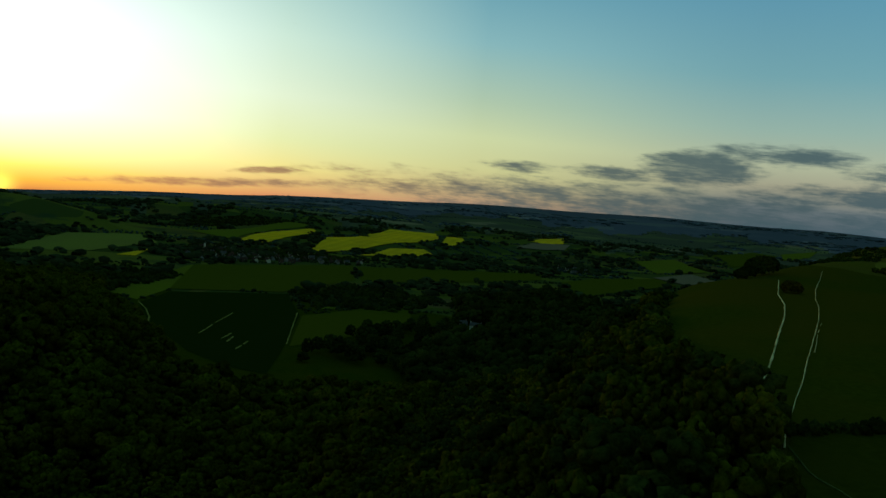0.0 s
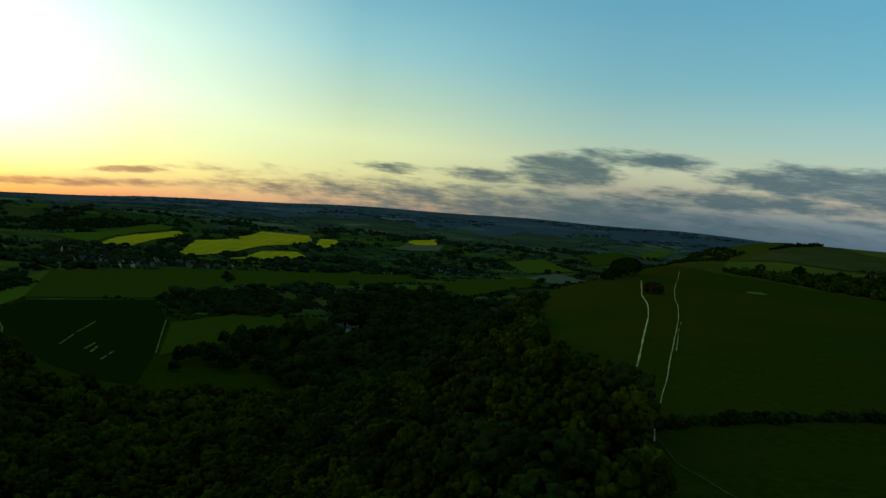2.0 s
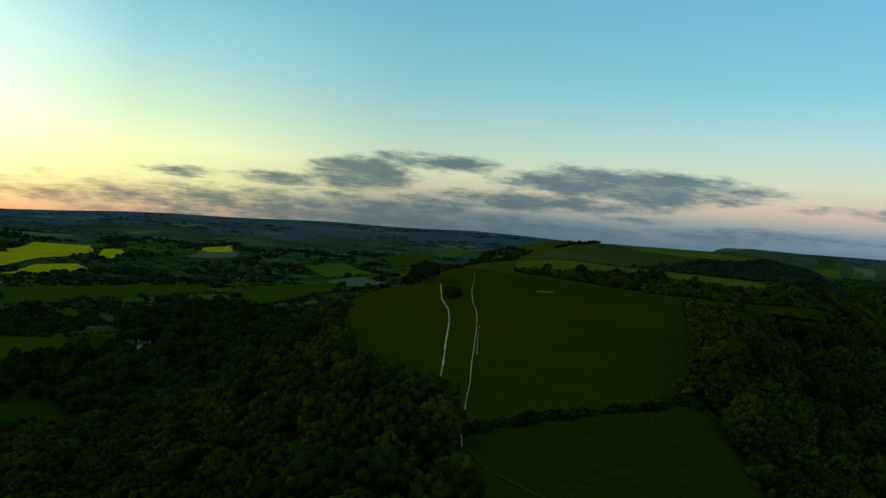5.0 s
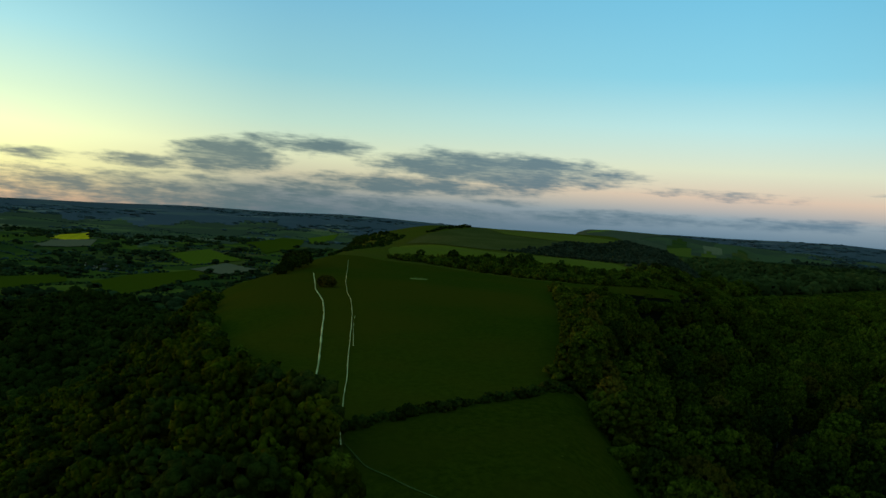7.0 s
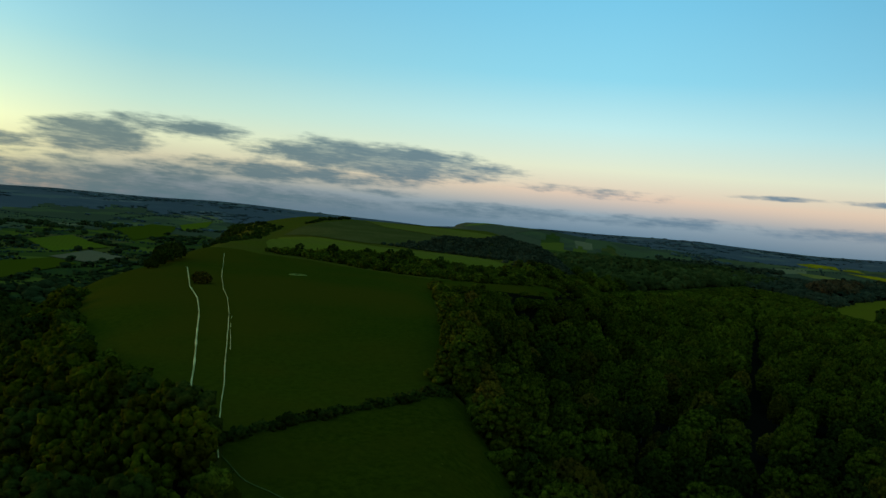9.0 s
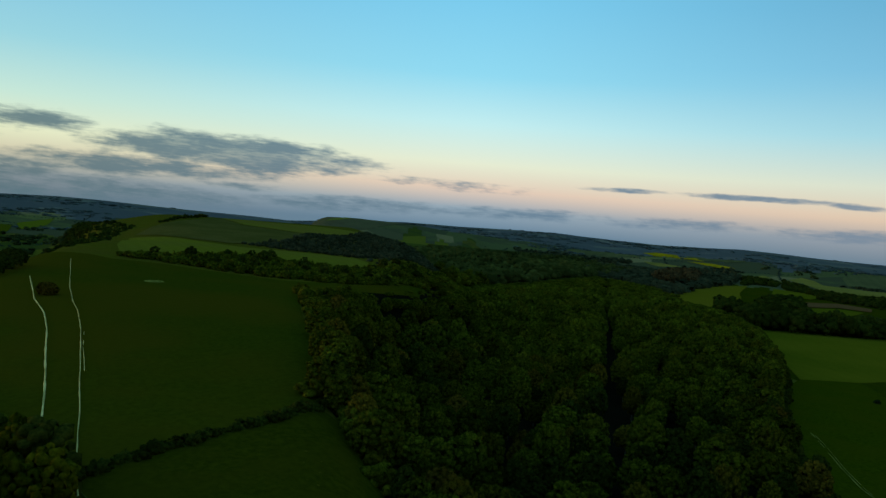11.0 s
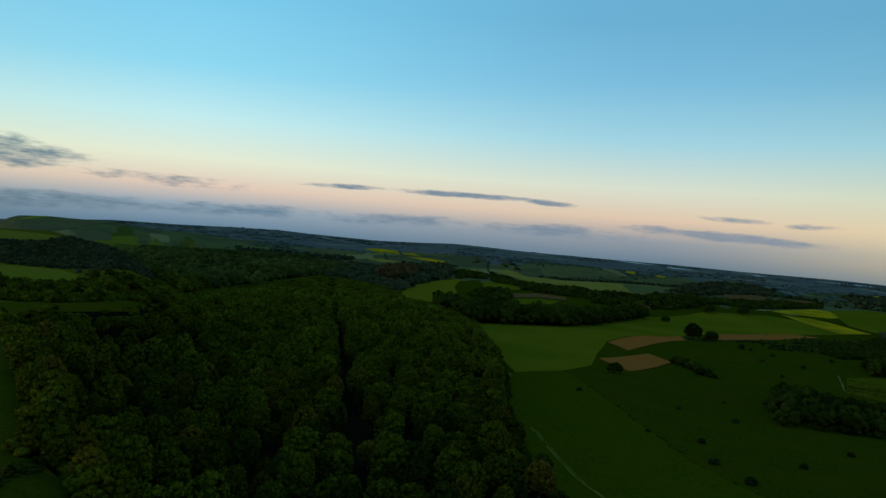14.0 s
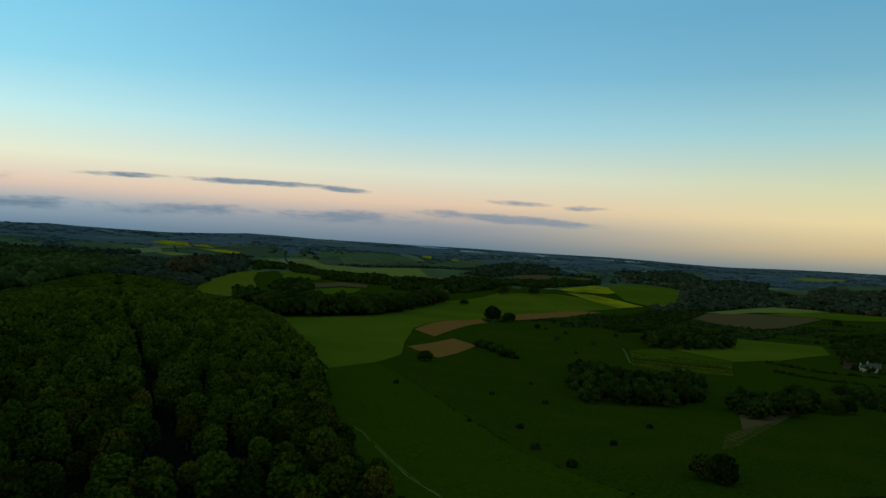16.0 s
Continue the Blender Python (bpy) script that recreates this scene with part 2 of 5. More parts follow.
def foliage(name, dark, light, warm, fine=0.8):
    """Leaves: shade between the sprays and light on them mottled into the colour, warmer on some trees; each tree has a
    tone of its own.
    """
    m, n, shader = material(name, 0.75)
    pos = place(n)
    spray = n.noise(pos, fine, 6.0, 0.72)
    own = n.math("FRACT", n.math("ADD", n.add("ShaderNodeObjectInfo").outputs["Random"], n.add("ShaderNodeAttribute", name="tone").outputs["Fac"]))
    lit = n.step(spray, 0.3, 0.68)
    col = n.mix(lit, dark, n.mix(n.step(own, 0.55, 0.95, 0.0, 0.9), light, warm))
    tint = n.noise(pos, 0.03, 2.0)
    value = n.math("MULTIPLY", n.math("MULTIPLY_ADD", n.math("FRACT", n.math("MULTIPLY", own, 7.3)), 0.75, 0.62), n.step(tint, 0.3, 0.7, 0.85, 1.15))
    value = n.math("MULTIPLY", value, n.math("MULTIPLY_ADD", n.add("ShaderNodeNewGeometry").outputs["Random Per Island"], 0.4, 0.8))
    hsv = n.add("ShaderNodeHueSaturation", i_Color=col, i_Value=value)
    n.t.links.new(hsv.outputs[0], shader.inputs["Base Color"])
    relief(n, shader, spray, 0.7, 0.4)
    return m


def hazed_country(name, tones):
    """The distance: grey blue woods and paler fields in long strips, haze mixed into the colours."""
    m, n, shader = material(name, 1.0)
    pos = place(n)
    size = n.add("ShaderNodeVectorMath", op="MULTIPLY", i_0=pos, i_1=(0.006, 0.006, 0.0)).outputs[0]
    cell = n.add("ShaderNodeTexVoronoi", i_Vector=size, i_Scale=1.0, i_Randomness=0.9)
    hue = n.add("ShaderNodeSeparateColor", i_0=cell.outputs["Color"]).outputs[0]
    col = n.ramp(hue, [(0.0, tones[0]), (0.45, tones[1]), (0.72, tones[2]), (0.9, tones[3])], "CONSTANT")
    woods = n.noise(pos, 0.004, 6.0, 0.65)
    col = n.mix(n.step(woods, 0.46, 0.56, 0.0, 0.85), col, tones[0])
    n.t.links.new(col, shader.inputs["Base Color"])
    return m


# base colours with aerial haze painted in, stronger in the far ring
FAR_HAZE_TONES = ((0.076, 0.076, 0.067), (0.086, 0.085, 0.072), (0.110, 0.106, 0.075), (0.160, 0.137, 0.094))
MIDDLE_HAZE_TONES = ((0.060, 0.060, 0.025), (0.079, 0.082, 0.026), (0.118, 0.112, 0.031), (0.168, 0.132, 0.049))
MAT_FAR, MAT_MIDDLE = hazed_country("hazed_country", FAR_HAZE_TONES), hazed_country("middle_hazed_country", MIDDLE_HAZE_TONES)
MAT_LAND = countryside()
MAT_DOWN = sward("down_grass", (0.0246, 0.0302, 0.0013), (0.0419, 0.0488, 0.0023), (0.0558, 0.041, 0.0023), 0.7, 0.012)
MAT_TURF = sward("ridge_turf", (0.052, 0.0496, 0.0037), (0.0793, 0.0728, 0.0053), (0.0716, 0.056, 0.0064), 0.6, 0.03)
MAT_RIDGE = sward("ridge_grass", (0.0946, 0.0915, 0.0059), (0.1272, 0.121, 0.0094), (0.1091, 0.0974, 0.0106), 0.5, 0.015, (25, 10, 0.1))
MAT_HILL = sward("hill_grass", (0.104, 0.0887, 0.0087), (0.1425, 0.1175, 0.0125), (0.1193, 0.0862, 0.0125), 0.4, 0.03)
MAT_ROUGH = sward("rough_hill_grass", (0.068, 0.056, 0.0106), (0.0972, 0.0766, 0.0153), (0.0551, 0.0519, 0.0083), 0.25, 0.02)
MAT_PALE_MEADOW = sward("pale_meadow", (0.1277, 0.1277, 0.0147), (0.166, 0.1672, 0.0209), (0.1404, 0.1305, 0.0199), 0.4, 0.012, (20, 12, 0.15))
MAT_PASTURE = sward("pasture_grass", (0.0157, 0.0218, 0.0008), (0.0387, 0.0478, 0.0012), (0.0387, 0.0369, 0.0012), 0.6, 0.03)
MAT_MEADOW = sward("bright_meadow", (0.0847, 0.0911, 0.0049), (0.1167, 0.1232, 0.0066), (0.0994, 0.0966, 0.0066), 0.6, 0.012, (20, 9, 0.15))
MAT_BOWL = sward("hollow_meadow", (0.105, 0.083, 0.004), (0.140, 0.112, 0.006), (0.120, 0.090, 0.006), 0.5, 0.02, (20, 9, 0.1))
MAT_VALLEY = sward("valley_sward", (0.0598, 0.0624, 0.0026), (0.091, 0.091, 0.0039), (0.1144, 0.0962, 0.0052), 0.5, 0.007, (62, 14, 0.06))
MAT_OLIVE = sward("hay_grass", (0.1733, 0.132, 0.0216), (0.2284, 0.1725, 0.0297), (0.1496, 0.12, 0.0189), 0.3, 0.012, (40, 20, 0.2))
MAT_GREY_GRASS = sward("greyish_grass", (0.0783, 0.0754, 0.0255), (0.1073, 0.1015, 0.0319), (0.0667, 0.0638, 0.0223), 0.2, 0.009, (70, 30, 0.2))
MAT_RAPE_THIN = sward("thin_rape", (0.30, 0.185, 0.004), (0.40, 0.25, 0.005), (0.12, 0.09, 0.006), 0.3, 0.016, (75, 24, 0.3))
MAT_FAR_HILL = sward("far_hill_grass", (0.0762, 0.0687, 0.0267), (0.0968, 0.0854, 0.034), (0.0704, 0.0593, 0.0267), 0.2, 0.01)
MAT_LEY = sward("grass_ley", (0.023, 0.0303, 0.0006), (0.0447, 0.0547, 0.0011), (0.042, 0.0436, 0.0011), 0.7, 0.05)
MAT_PADDOCK = sward("paddock_grass", (0.0215, 0.0240, 0.0010), (0.0415, 0.0430, 0.0018), (0.0400, 0.0345, 0.0018), 0.7, 0.05)
MAT_CROP = sward("young_crop", (0.0488, 0.0521, 0.0023), (0.0685, 0.0709, 0.0031), (0.0587, 0.0595, 0.0028), 0.7, 0.01, (60, 8, 0.2))
MAT_CROP_DARK = sward("dark_crop", (0.0108, 0.0189, 0.0014), (0.015, 0.0243, 0.0016), (0.013, 0.021, 0.0014), 0.7, 0.01, (60, 8, 0.3))
MAT_RAPE = sward("rape_in_flower", (0.6074, 0.3377, 0.0056), (0.754, 0.4262, 0.0075), (0.4817, 0.2895, 0.0094), 0.7, 0.015, (15, 24, 0.3))
MAT_DULL = sward("dull_plough", (0.1059, 0.0493, 0.0156), (0.144, 0.0668, 0.0209), (0.1186, 0.0592, 0.0179), 0.9, 0.03, (75, 4, 0.2))
MAT_SOIL = sward("bare_soil", (0.2149, 0.0691, 0.0127), (0.2916, 0.096, 0.0184), (0.2456, 0.0804, 0.015), 0.9, 0.03, (75, 4, 0.2))
MAT_PALE = sward("pale_soil", (0.1355, 0.0969, 0.0392), (0.1782, 0.1273, 0.0531), (0.1497, 0.1108, 0.0447), 0.9, 0.03, (75, 4, 0.2))
MAT_CHALK = sward("chalk_track", (0.4514, 0.361, 0.113), (0.6772, 0.5415, 0.1795), (0.2668, 0.228, 0.0598), 0.7, 0.12)
MAT_FAINT = sward("worn_grass", (0.070, 0.080, 0.015), (0.115, 0.120, 0.030), (0.055, 0.075, 0.010), 0.7, 0.12)
MAT_SCAR = sward("thin_crop", (0.156, 0.14, 0.025), (0.24, 0.21, 0.04), (0.108, 0.11, 0.015), 0.5, 0.1)
# near-black first colour paints the shade gaps inside the crowns
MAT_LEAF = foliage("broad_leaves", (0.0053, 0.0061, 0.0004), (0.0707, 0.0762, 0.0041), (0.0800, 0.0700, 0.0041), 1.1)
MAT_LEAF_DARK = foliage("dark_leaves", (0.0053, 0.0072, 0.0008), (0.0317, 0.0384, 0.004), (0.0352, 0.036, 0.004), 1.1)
# haze painted into far leaf colours: darks lifted, greyer and bluer with distance
MAT_LEAF_FAR = foliage("lightly_hazed_leaves", (0.028, 0.0325, 0.0064), (0.0397, 0.0452, 0.0088), (0.037, 0.0406, 0.0082), 0.3)
MAT_LEAF_HAZED_FAR = foliage("far_hazed_leaves", (0.050, 0.064, 0.054), (0.060, 0.076, 0.062), (0.058, 0.072, 0.058), 0.1)
MAT_LEAF_WARM = foliage("bronze_leaves", (0.0111, 0.0101, 0.0007), (0.095, 0.0677, 0.005), (0.103, 0.0619, 0.0065), 1.1)
# hedge leaves made paler, a first touch of painted haze for the plain
MAT_LEAF_HEDGE = foliage("hedge_leaves", (0.0123, 0.016, 0.0048), (0.0334, 0.0416, 0.0096), (0.037, 0.04, 0.0096), 0.8)
# two more leaf colours with haze painted in, for the plain and vale
MAT_LEAF_HAZED = foliage("hazed_leaves", (0.0255, 0.0357, 0.0221), (0.0374, 0.051, 0.0289), (0.0391, 0.0493, 0.0272), 0.3)
MAT_LEAF_VALE = foliage("vale_hazed_leaves", (0.0172, 0.0194, 0.0086), (0.0374, 0.0403, 0.0162), (0.0403, 0.0389, 0.0151), 0.4)
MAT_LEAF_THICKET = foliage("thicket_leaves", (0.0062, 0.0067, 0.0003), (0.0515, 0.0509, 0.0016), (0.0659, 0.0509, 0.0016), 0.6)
MAT_LEAF_COPPER = foliage("copper_leaves", (0.018, 0.012, 0.005), (0.062, 0.042, 0.014), (0.070, 0.042, 0.014), 0.6)
# litter colour taken near black to paint the shade between the trees
MAT_SHADE_LITTER = sward("shade_darkened_litter", (0.0048, 0.0042, 0.0018), (0.0096, 0.0078, 0.0036), (0.0048, 0.006, 0.0024), 0.8, 0.05)
MAT_BARK = sward("bark", (0.05, 0.042, 0.03), (0.09, 0.078, 0.06), (0.06, 0.06, 0.04), 5.0, 0.6)
MAT_RENDERED = sward("cream_render", (0.504, 0.4074, 0.2088), (0.63, 0.5141, 0.2736), (0.42, 0.3492, 0.1872), 0.9, 0.3)
MAT_BRICK = sward("brick_wall", (0.0792, 0.0427, 0.0216), (0.1152, 0.0599, 0.0288), (0.0936, 0.0599, 0.0324), 2.0, 0.3)
MAT_FLINT = sward("flint_wall", (0.1573, 0.1375, 0.0847), (0.242, 0.209, 0.1309), (0.1815, 0.1485, 0.0847), 3.0, 0.3)
MAT_TILE = sward("clay_tile_roof", (0.042, 0.0202, 0.0109), (0.0672, 0.0315, 0.016), (0.042, 0.0265, 0.0143), 2.5, 0.3)
MAT_SLATE = sward("slate_roof", (0.0552, 0.0484, 0.0324), (0.0897, 0.077, 0.0504), (0.069, 0.0541, 0.0306), 2.5, 0.3)
MAT_GLASS, _, glass_shader = material("window_glass", 0.08)
glass_shader.inputs["Base Color"].default_value = (0.02, 0.025, 0.03, 1)
glass_shader.inputs["Specular IOR Level"].default_value = 0.6
MAT_WATER, _, water_shader = material("pond_water", 0.05)
water_shader.inputs["Base Color"].default_value = (0.02, 0.03, 0.03, 1)
water_shader.inputs["Specular IOR Level"].default_value = 0.5
MAT_HARBOUR, _, harbour_shader = material("harbour_water", 0.45)
harbour_shader.inputs["Base Color"].default_value = (0.20, 0.19, 0.18, 1)
harbour_shader.inputs["Specular IOR Level"].default_value = 0.3

# ---- the lie of the land ----
def smooth(a, b, x):
    s = np.clip((np.asarray(x, float) - a) / (b - a), 0, 1)
    return s * s * (3 - 2 * s)


def hump(x, y, heading, dist, height, along, across, turn=0.0):
    """A rounded hill at a heading and distance from the origin; along and across are its half-widths, turned clockwise."""
    cx, cy = dist * math.sin(radians(heading)), dist * math.cos(radians(heading))
    c, s = math.cos(radians(turn)), math.sin(radians(turn))
    p, q = (x - cx) * s + (y - cy) * c, (x - cx) * c - (y - cy) * s
    return height * np.exp(-(p / along) ** 2 - (q / across) ** 2)


def land(x, y):
    """Height of the ground: a chalk ridge with a steep wooded scarp on its left and a gentle dip slope on its right."""
    x, y = np.asarray(x, float), np.asarray(y, float)
    r, heading = np.hypot(x, y), np.degrees(np.arctan2(x, y))
    u, v = 0.423 * x + 0.906 * y, 0.906 * x - 0.423 * y
    ridge = np.interp(u, [-400, 0, 50, 100, 190, 280, 380, 430, 490, 560, 650, 730, 830, 950, 1060, 1400, 2000],
                      [-6, 4, 14, 23, 27.5, 29, 31.0, 31.5, 34.5, 36.0, 37.5, 39, 45, 54, 50, 24, 4])
    ridge = ridge + 0.8 * np.sin(u / 37) * smooth(60, 200, u)
    edge = np.interp(u, [0, 100, 200, 300, 335, 405, 450, 520, 800], [4, 26, 54, 78, 92, 164, 185, 215, 330])
    top = ridge * (1 - smooth(edge, edge + np.interp(u, [200, 500], [42, 90]), v)) + 3 * smooth(500, 1500, r) * smooth(edge, edge + np.interp(u, [200, 500], [42, 90]), v)
    drop = smooth(210, 620, v - 0.12 * u) * smooth(1500, 500, u)
    top = top - 26 * drop - 14 * smooth(600, 1400, v)
    top = top - 16 * (1 - smooth(15, 120, v)) * smooth(600, 800, u) * (1 - smooth(1100, 1500, u))
    lip = np.interp(u, [0, 100, 200, 350, 430, 520, 900], [-36, -24, -36, -50, -38, -12, 30])
    s = (lip - v) / np.interp(u, [350, 700], [245, 100])
    fall = 1 - (1 - np.clip((s + np.sqrt(s * s + 0.004)) / 2, 0, 1)) ** 3.0
    z = top * (1 - fall) + (-72) * fall
    # far along the ridge the ground sinks to the plain
    z = z * (1 - smooth(1500, 2300, u)) + -45 * smooth(1500, 2300, u)
    z = z + hump(x, y, -31, 500, 50, 190, 90, -27)
    z = z + hump(x, y, 52, 3200, 70, 500, 420, 60) + hump(x, y, -17, 2300, 38, 180, 330, -17)
    z = z + hump(x, y, -29, 1900, 40, 140, 160, -29) + hump(x, y, 70, 2900, 60, 300, 700, 70)
    z = z + hump(x, y, 86, 1750, 20, 130, 300, 86) + hump(x, y, 88, 880, 9, 130, 300, 95)
    z = z + hump(x, y, -5, 1750, 16, 130, 260, -5) + hump(x, y, 0, 1950, 22, 120, 260, 0)
    # the bare far hill: steep on its left, falling away slowly to the right
    brow = 60 + 2750 * np.tan(np.radians(np.interp(heading, [39.5, 41.2, 42.0, 42.7, 44.3, 46, 49, 53, 57], [-4, -0.7, 0.12, 0.36, 0.38, 0.3, 0.12, -0.5, -3])))
    near = np.exp(-((r - 2750) / 420) ** 2)
    z = z * (1 - near) + np.maximum(z, brow) * near
    # the skyline, a low far rim
    rim = np.interp(heading, [-180, -60, -29, -12, 0, 15, 25, 40, 44, 48, 52, 56, 59, 61, 63, 66, 69, 71.5, 73.5, 76, 80, 85, 95, 105, 125, 180],
                    [-2.0, -2.1, -2.3, -1.05, -0.5, 0.0, 0.1, -0.3, 0.1, 0.3, 0.26, 0.36, 0.32, 0.18, 0.1, 0.06, 0.16, 0.24, 0.17, 0.07, 0.02, -0.2, -0.45, -0.7, -0.8, -1.0])
    rim = rim + 0.05 * np.sin(heading * 0.21 + 1) + 0.03 * np.sin(heading * 0.53)
    goal = 60 + 4600 * np.tan(np.radians(rim))
    k = smooth(2300, 4600, r)
    east = smooth(52, 58, heading) * (1 - smooth(120, 130, heading))
    rolls = 5 * np.sin(x / 290 + 1.3 * np.sin(y / 410)) * np.cos(y / 330 + 0.7) * smooth(900, 1600, r) * (1 - smooth(2800 - 1000 * east, 3800 - 1500 * east, r))
    rolls = rolls + 3 * np.sin(r / 150 + 2 * np.sin(heading / 7)) * smooth(2300, 3300, r) * smooth(4700, 4300, r) * (1 - east)
    return z * (1 - k) + goal * k + rolls - 60 * smooth(4650, 4950, r)

# ---- the ground ----
def link_mesh(name, verts, faces, mat, smooth_faces=True):
    me = bpy.data.meshes.new(name)
    me.from_pydata(verts, [], faces)
    me.update()
    if smooth_faces:
        me.polygons.foreach_set("use_smooth", [True] * len(me.polygons))
    me.materials.append(mat)
    return new(name, me)


def make_ground():
    """One sheet of ground out to the skyline, fine where the drone flies."""
    rings = np.concatenate([[0.5], np.geomspace(12, 4950, 330)])
    heads = np.concatenate([np.arange(-40, 125, 0.33), np.arange(125, 320, 2.5)])
    rr, hh = np.meshgrid(rings, np.radians(heads), indexing="ij")
    x, y = rr * np.sin(hh), rr * np.cos(hh)
    z = land(x, y)
    n, m = rr.shape
    verts = np.stack([x, y, z], -1).reshape(-1, 3)
    i, j = np.meshgrid(np.arange(n - 1), np.arange(m), indexing="ij")
    k = (j + 1) % m
    faces = np.stack([i * m + j, (i + 1) * m + j, (i + 1) * m + k, i * m + k], -1).reshape(-1, 4)
    faces = faces[:, ::-1]
    ob = link_mesh("ground", verts.tolist(), faces.tolist(), MAT_LAND)
    r, az = np.hypot(verts[:, 0], verts[:, 1]), np.degrees(np.arctan2(verts[:, 0], verts[:, 1]))
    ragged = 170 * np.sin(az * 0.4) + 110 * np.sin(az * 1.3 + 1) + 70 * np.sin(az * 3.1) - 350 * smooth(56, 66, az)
    # two rings over the ground whose colours carry the painted haze
    for mat, near, beyond, up, label in ((MAT_FAR, 3250, 9000, 0.8, "distance of woods and fields at the skyline, haze painted blue"),
                                         (MAT_MIDDLE, 2350, 3250, 0.6, "wooded country of the middle distance, haze painted greyish green")):
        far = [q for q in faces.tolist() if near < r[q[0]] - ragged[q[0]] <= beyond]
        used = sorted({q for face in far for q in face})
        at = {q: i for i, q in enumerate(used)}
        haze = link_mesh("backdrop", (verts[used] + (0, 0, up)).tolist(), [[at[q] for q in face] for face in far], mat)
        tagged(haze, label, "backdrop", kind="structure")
    return tagged(ob, "dusky green downland and hedged plain reaching the skyline", "ground", kind="structure")


make_ground()

# ---- fields, laid over the ground ----
FIELDS_MADE = []


def field(name, mat, outline, label, open_ground=True, lift=0.0):
    """A field's crop or turf as a sheet that follows the ground, a little proud of it."""
    bm = bmesh.new()
    bm.faces.new([bm.verts.new((x, y, 0)) for x, y in outline])
    xs, ys = [p[0] for p in outline], [p[1] for p in outline]
    far = math.hypot(sum(xs) / len(xs), sum(ys) / len(ys))
    gap = 4 if far < 600 else 14 if far < 1400 else 30
    for axis, lo, hi in ((0, min(xs), max(xs)), (1, min(ys), max(ys))):
        c = lo + gap
        while c < hi:
            at, no = [0, 0, 0], [0, 0, 0]
            at[axis], no[axis] = c, 1
            bmesh.ops.bisect_plane(bm, geom=bm.verts[:] + bm.edges[:] + bm.faces[:], plane_co=at, plane_no=no)
            c += gap
    lift = lift or (0.55 if far < 600 else 0.7 if far < 1400 else 1.6)
    z = land([v.co.x for v in bm.verts], [v.co.y for v in bm.verts])
    for v, h in zip(bm.verts, z):
        v.co.z = h + lift
    bmesh.ops.recalc_face_normals(bm, faces=bm.faces)
    if sum(f.normal.z for f in bm.faces) < 0:
        bmesh.ops.reverse_faces(bm, faces=bm.faces)
    me = bpy.data.meshes.new(name)
    bm.to_mesh(me)
    bm.free()
    me.polygons.foreach_set("use_smooth", [True] * len(me.polygons))
    me.materials.append(mat)
    if open_ground:
        FIELDS_MADE.append(np.array(outline, float))
    return tagged(new(name, me), label, "field", kind="structure")


def inside(outline, x, y):
    """Which of the points lie in the outline."""
    px, py = np.asarray(outline, float).T
    hit = np.zeros(len(x), bool)
    for i in range(len(px)):
        j = i - 1
        cross = (py[i] > y) != (py[j] > y)
        with np.errstate(divide="ignore", invalid="ignore"):
            hit ^= cross & (x < (px[j] - px[i]) * (y - py[i]) / (py[j] - py[i]) + px[i])
    return hit


field("valley_floor", MAT_PASTURE, [(440, 95), (500, 150), (640, 165), (1100, 90), (1290, -80), (1180, -320), (720, -290), (520, -100)], "level grass of the dry valley", False, 0.3)
field("park_floor", MAT_PASTURE, [(520, -100), (720, -290), (1180, -320), (1150, -520), (700, -420), (380, -200), (300, -90)], "rough grass between the park and the farm", False, 0.3)
field("vale_floor", MAT_PASTURE, [(1100, 480), (1500, 620), (2250, 800), (2450, 500), (2500, 0), (2450, -400), (2150, -900), (1500, -800), (1060, -620), (1150, -300), (1240, -80), (1080, 100)], "rough dark grass between the fields of the vale", False, 0.45)
field("combe_floor", MAT_PASTURE, [(-330, 470), (-60, 400), (60, 470), (60, 800), (-60, 860), (-320, 800)], "dark grass in the bottom of the combe", False, 0.35)
field("down_field", MAT_DOWN, [(60, 212), (73, 262), (89, 306), (98, 350), (130, 415), (171, 470), (187, 464), (202, 452), (214, 427), (216, 408), (234, 384), (246, 350), (254, 314), (262, 303), (283, 287), (311, 289), (340, 298), (358, 305),
                                (352, 297), (331, 285), (297, 278), (272, 273), (248, 269), (225, 266), (183, 214), (139, 157), (105, 119), (85, 116), (52, 113), (50, 126), (51, 152), (54, 180)],
      "ridge pasture of dull olive grass crossed by chalk tracks")
field("near_pasture", MAT_PADDOCK, [(51, 110), (83, 115), (105, 118), (108, 111), (105, 102), (106, 95), (90, 60), (82, 30), (60, 20), (40, 50), (38, 85), (46, 100)],
      "level green pasture inside a dark hedge")
field("ridge_meadow", MAT_RIDGE, [(236, 436), (258, 420), (298, 416), (318, 397), (328, 370), (342, 354), (360, 352), (376, 366), (398, 404), (392, 442), (370, 502), (371, 558), (380, 622), (372, 664), (320, 580), (262, 486)],
      "long strip of short green grass on the ridge")

field("hill_grass", MAT_ROUGH, [(390, 686), (435, 733), (471, 750), (524, 777), (552, 783), (541, 727), (559, 681), (568, 649), (470, 573), (406, 536), (388, 542), (380, 578), (388, 632)],
      "rough brownish grass on the slope of the far hilltop")
field("hill_meadow", MAT_HILL, [(554, 786), (581, 770), (611, 745), (647, 725), (664, 703), (676, 676), (615, 646), (577, 646), (564, 684), (545, 729)],
      "smooth green field on the far hilltop")
field("far_hill", MAT_FAR_HILL, [(1600, 1850), (1790, 2040), (1950, 2110), (2150, 2120), (2260, 1960), (2080, 1820), (1800, 1760), (1640, 1770)],
      "grey green grass of the bare far hill")
